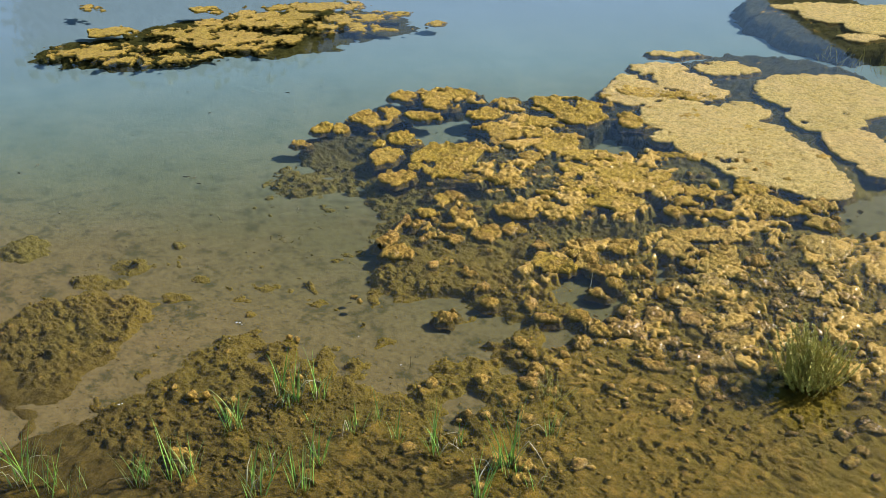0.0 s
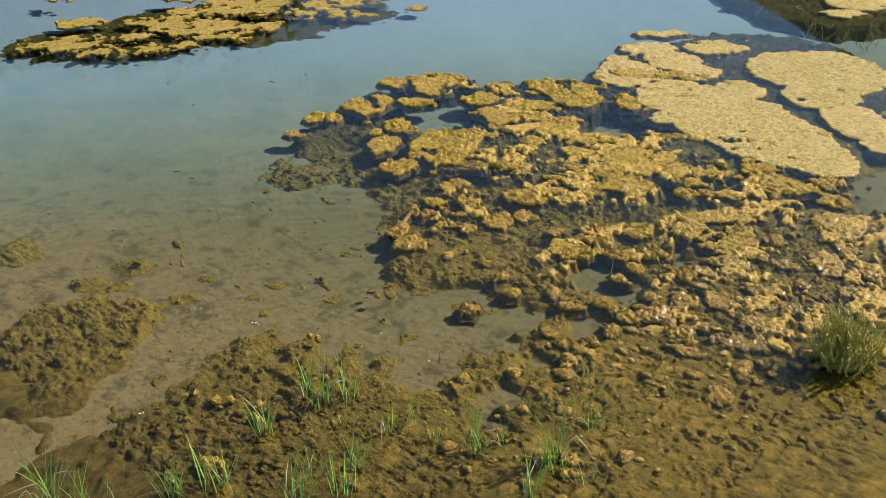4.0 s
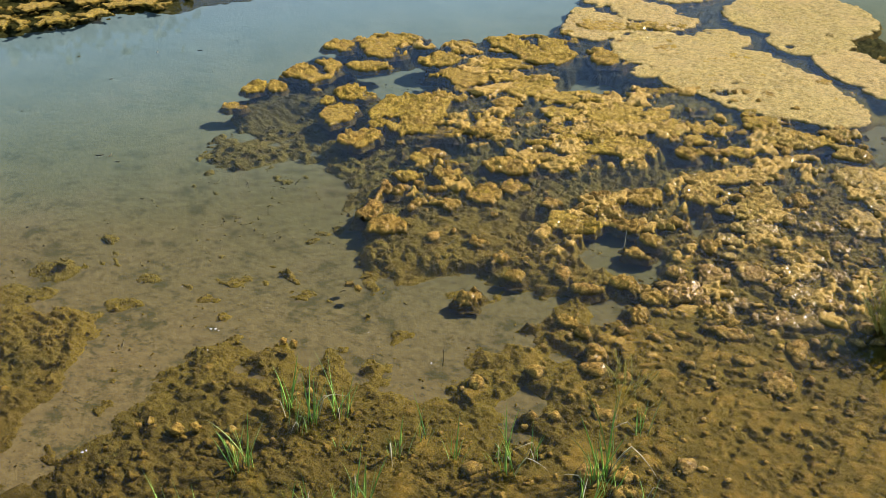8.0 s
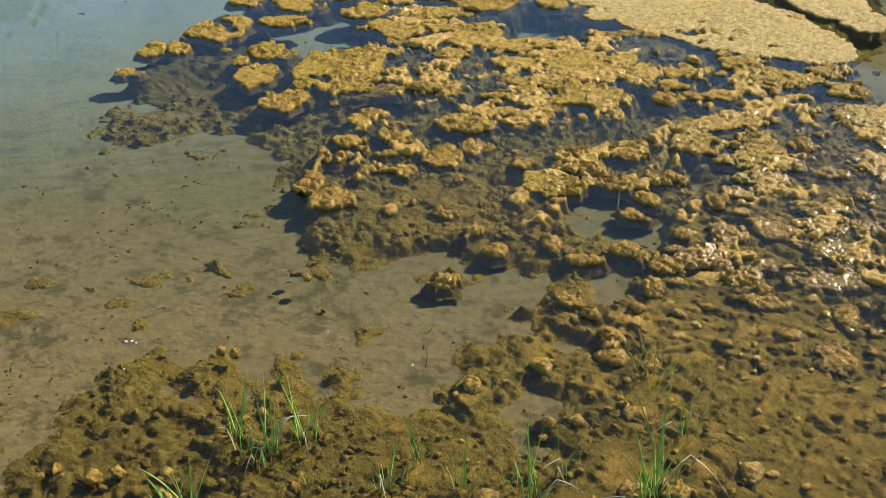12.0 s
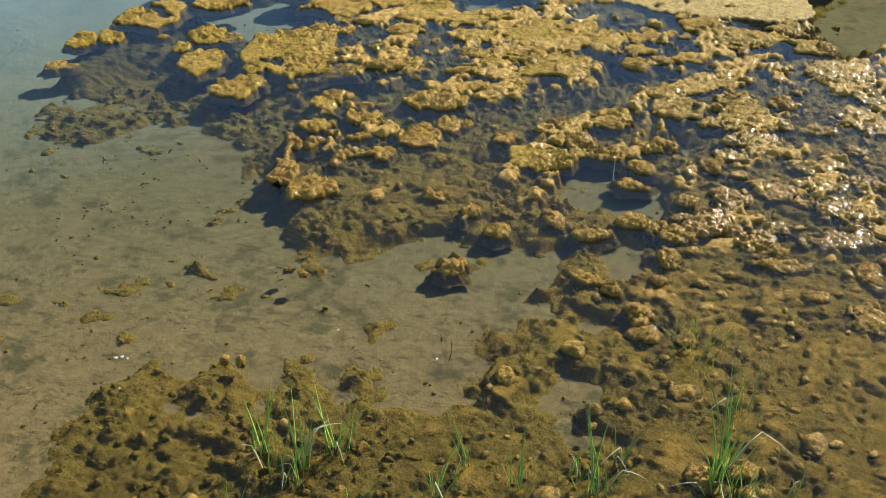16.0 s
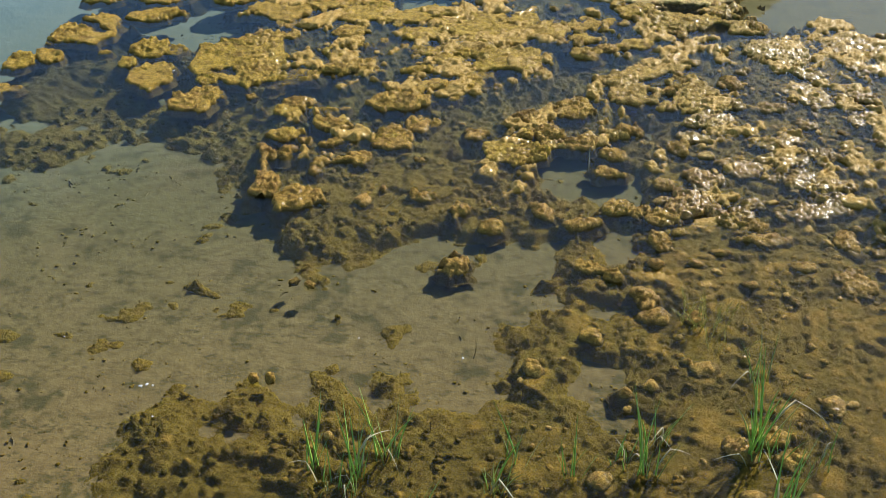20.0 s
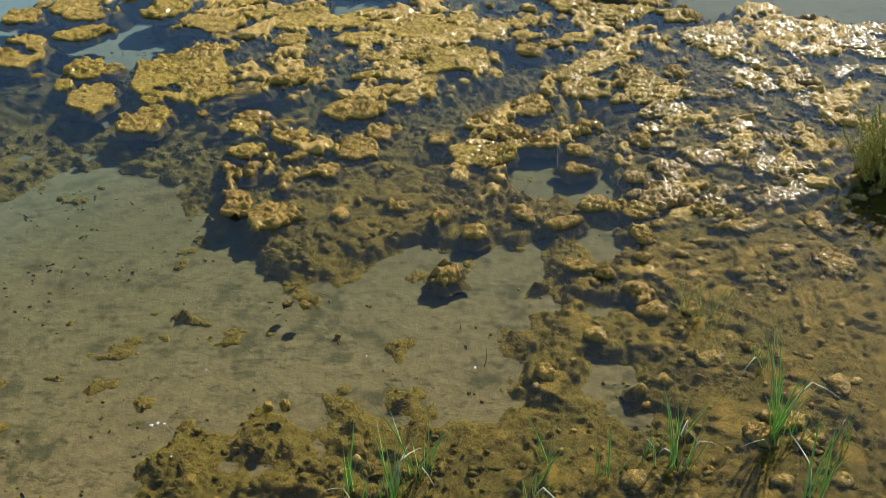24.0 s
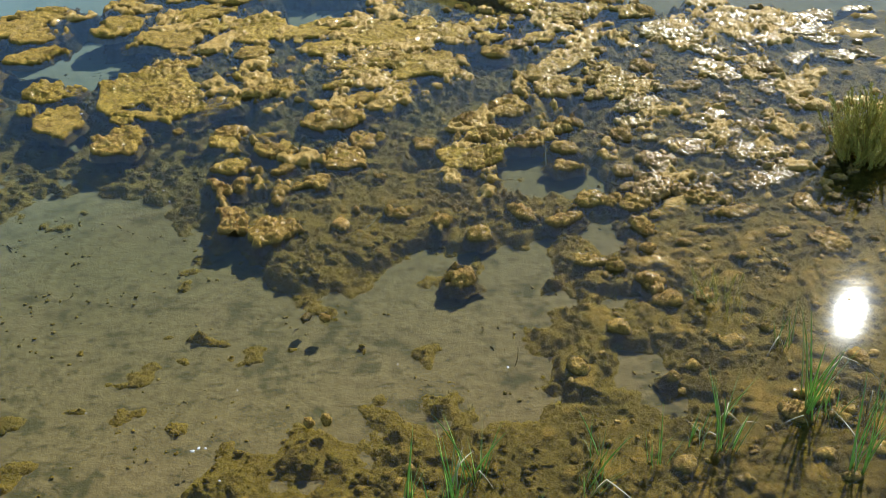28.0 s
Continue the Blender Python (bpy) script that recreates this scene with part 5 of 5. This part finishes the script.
# bits of dead leaf and twig lying on the silt
r = random.Random(31)
bm = bmesh.new()
laid = 0
while laid < 24:
    near = laid > 25
    x, y = (r.uniform(-5.2, -0.2), r.uniform(-3.3, 1.2)) if near else (r.uniform(-9.5, -0.5), r.uniform(-3.6, 4.5))
    if float(grown(np.array(x), np.array(y))) > -0.1 or vnoise(x * 1.1, y * 1.1, 77) < r.uniform(-0.7, 0.7):
        continue
    z = float(bed_height(np.array(x), np.array(y)))
    a = r.gauss(0.5, 1.2)
    ln, w = (r.uniform(0.006, 0.030), r.uniform(0.0015, 0.004)) if near else (r.uniform(0.010, 0.05), r.uniform(0.004, 0.010))
    c, s = math.cos(a), math.sin(a)
    ring = []
    for u, k, h in ((-1, 0.3, 0.002), (-0.3, 1, 0.007), (0.35, 0.8, 0.009), (1, 0.25, 0.003)):
        bow = ln * 0.3 * math.sin(u * 2 + laid)
        ring.append([bm.verts.new((x + u * ln * c - (v * w * k + bow) * s, y + u * ln * s + (v * w * k + bow) * c, z + hh)) for v, hh in ((-1, 0.001), (0, h + 0.004), (1, 0.001))])
    for p, q in zip(ring, ring[1:]):
        bm.faces.new((p[0], p[1], q[1], q[0]))
        bm.faces.new((p[1], p[2], q[2], q[1]))
    laid += 1
me = bpy.data.meshes.new("leaf_litter")
bm.to_mesh(me)
bm.free()
me.materials.append(LITTER)
tagged(new("leaf_litter", me), "dark scraps of dead leaf and twig on silt", "leaf litter", kind="stuff")


def stick(x, y, z, length, lean, turn, thick, material, label):
    bm = bmesh.new()
    rings = []
    for i in range(6):
        s = i / 5
        w = thick * (1 - 0.6 * s)
        c = Vector((0.06 * length * math.sin(s * 3), 0, s * length))
        rings.append([bm.verts.new(c + Vector((w * math.cos(a), w * math.sin(a), 0))) for a in np.linspace(0, 2 * math.pi, 6)[:-1]])
    for p, q in zip(rings, rings[1:]):
        for k in range(5):
            bm.faces.new((p[k], p[(k + 1) % 5], q[(k + 1) % 5], q[k]))
    me = bpy.data.meshes.new("stick")
    bm.to_mesh(me)
    bm.free()
    me.materials.append(material)
    ob = new("stick", me)
    ob.matrix_basis = pose(x, y, z, 0, lean, turn)
    return tagged(ob, label, "stick", "loose sticks")


stick(-0.52, 0.91, -0.06, 0.22, 12, 100, 0.0060, STRAW, "pale upright reed stalk by an algae cushion")
stick(-2.03, -0.04, -0.06, 0.20, 50, 10, 0.0040, STRAW, "dry straw leaning out of the algae")
stick(-1.88, -0.13, -0.06, 0.16, 60, 60, 0.0040, STRAW, "dry straw leaning out of the algae")
stick(-0.95, -1.57, -0.06, 0.16, 4, 0, 0.0030, TWIG, "thin dark twig standing in the shallows")
stick(-0.59, -1.95, -0.06, 0.16, 4, 0, 0.0030, TWIG, "thin dark twig standing in the shallows")
stick(-1.06, -2.30, -0.06, 0.12, 4, 0, 0.0030, TWIG, "thin dark twig standing in the shallows")

# ---- far shore: an earth hill and trees that the water mirrors ----
hx, hy = np.linspace(-34, 60, 95), np.linspace(24, 60, 60)
HX, HY = np.meshgrid(hx, hy)
crest = np.clip(7.4 + 0.30 * (HX + 17.8), 0.0, 14) * smooth(-30, -19, HX) * (1 - 0.7 * smooth(1, 9, HX))
hill_z = -0.7 + smooth(26, 34, HY) * (crest + 0.5 * fbm(HX * 0.35, HY * 0.35, 51))
hill = new("hill", grid_mesh("hill", hx, hy, hill_z))
hill.data.materials.append(EARTH)
tagged(hill, "dry grey-brown earth hill beyond the pond", "hill", kind="structure")


def tree(x, y, height, seed):
    base = tagged(new("tree"), "broad yellow-green tree on the far shore", "tree", "far trees")
    base.matrix_basis = pose(x, y, -0.6)
    r = random.Random(seed)
    bm = bmesh.new()

    def limb(p, d, ln, w, depth):
        q = p + d * ln
        a = [bm.verts.new(p + Vector((w * math.cos(t), w * math.sin(t), 0))) for t in (0, 1.57, 3.14, 4.71)]
        b = [bm.verts.new(q + Vector((w * 0.6 * math.cos(t), w * 0.6 * math.sin(t), 0))) for t in (0, 1.57, 3.14, 4.71)]
        for k in range(4):
            bm.faces.new((a[k], a[(k + 1) % 4], b[(k + 1) % 4], b[k]))
        if depth:
            for _ in range(3):
                e = (d + Vector((r.uniform(-0.8, 0.8), r.uniform(-0.8, 0.8), r.uniform(-0.1, 0.5)))).normalized()
                limb(q, e, ln * 0.65, w * 0.55, depth - 1)
        tips.append(q)
    tips = []
    limb(Vector((0, 0, 0)), Vector((0, 0, 1)), height * 0.32, 0.28, 3)
    part("trunk", bm, TWIG, base)
    bm = bmesh.new()
    for p in tips:
        for _ in range(90):
            c = p + Vector((r.gauss(0, 0.8), r.gauss(0, 0.8), r.gauss(0, 0.6)))
            n = Vector((r.uniform(-1, 1), r.uniform(-1, 1), r.uniform(-1, 1))).normalized()
            t = n.orthogonal().normalized() * r.uniform(0.18, 0.36)
            u = n.cross(t) * 0.6
            bm.faces.new([bm.verts.new(c + v) for v in (t, u, -t, -u)])
    part("crown", bm, TREE, base)
    return base


far_tree = tree(-38, 13, 15, 1)
for k, (tx, ty) in enumerate(((-34, 17), (-42, 8), (-45, 3), (-36, 21))):
    copy_thing(far_tree, pose(tx, ty, -0.6, 0, 0, 70 * k + 30))
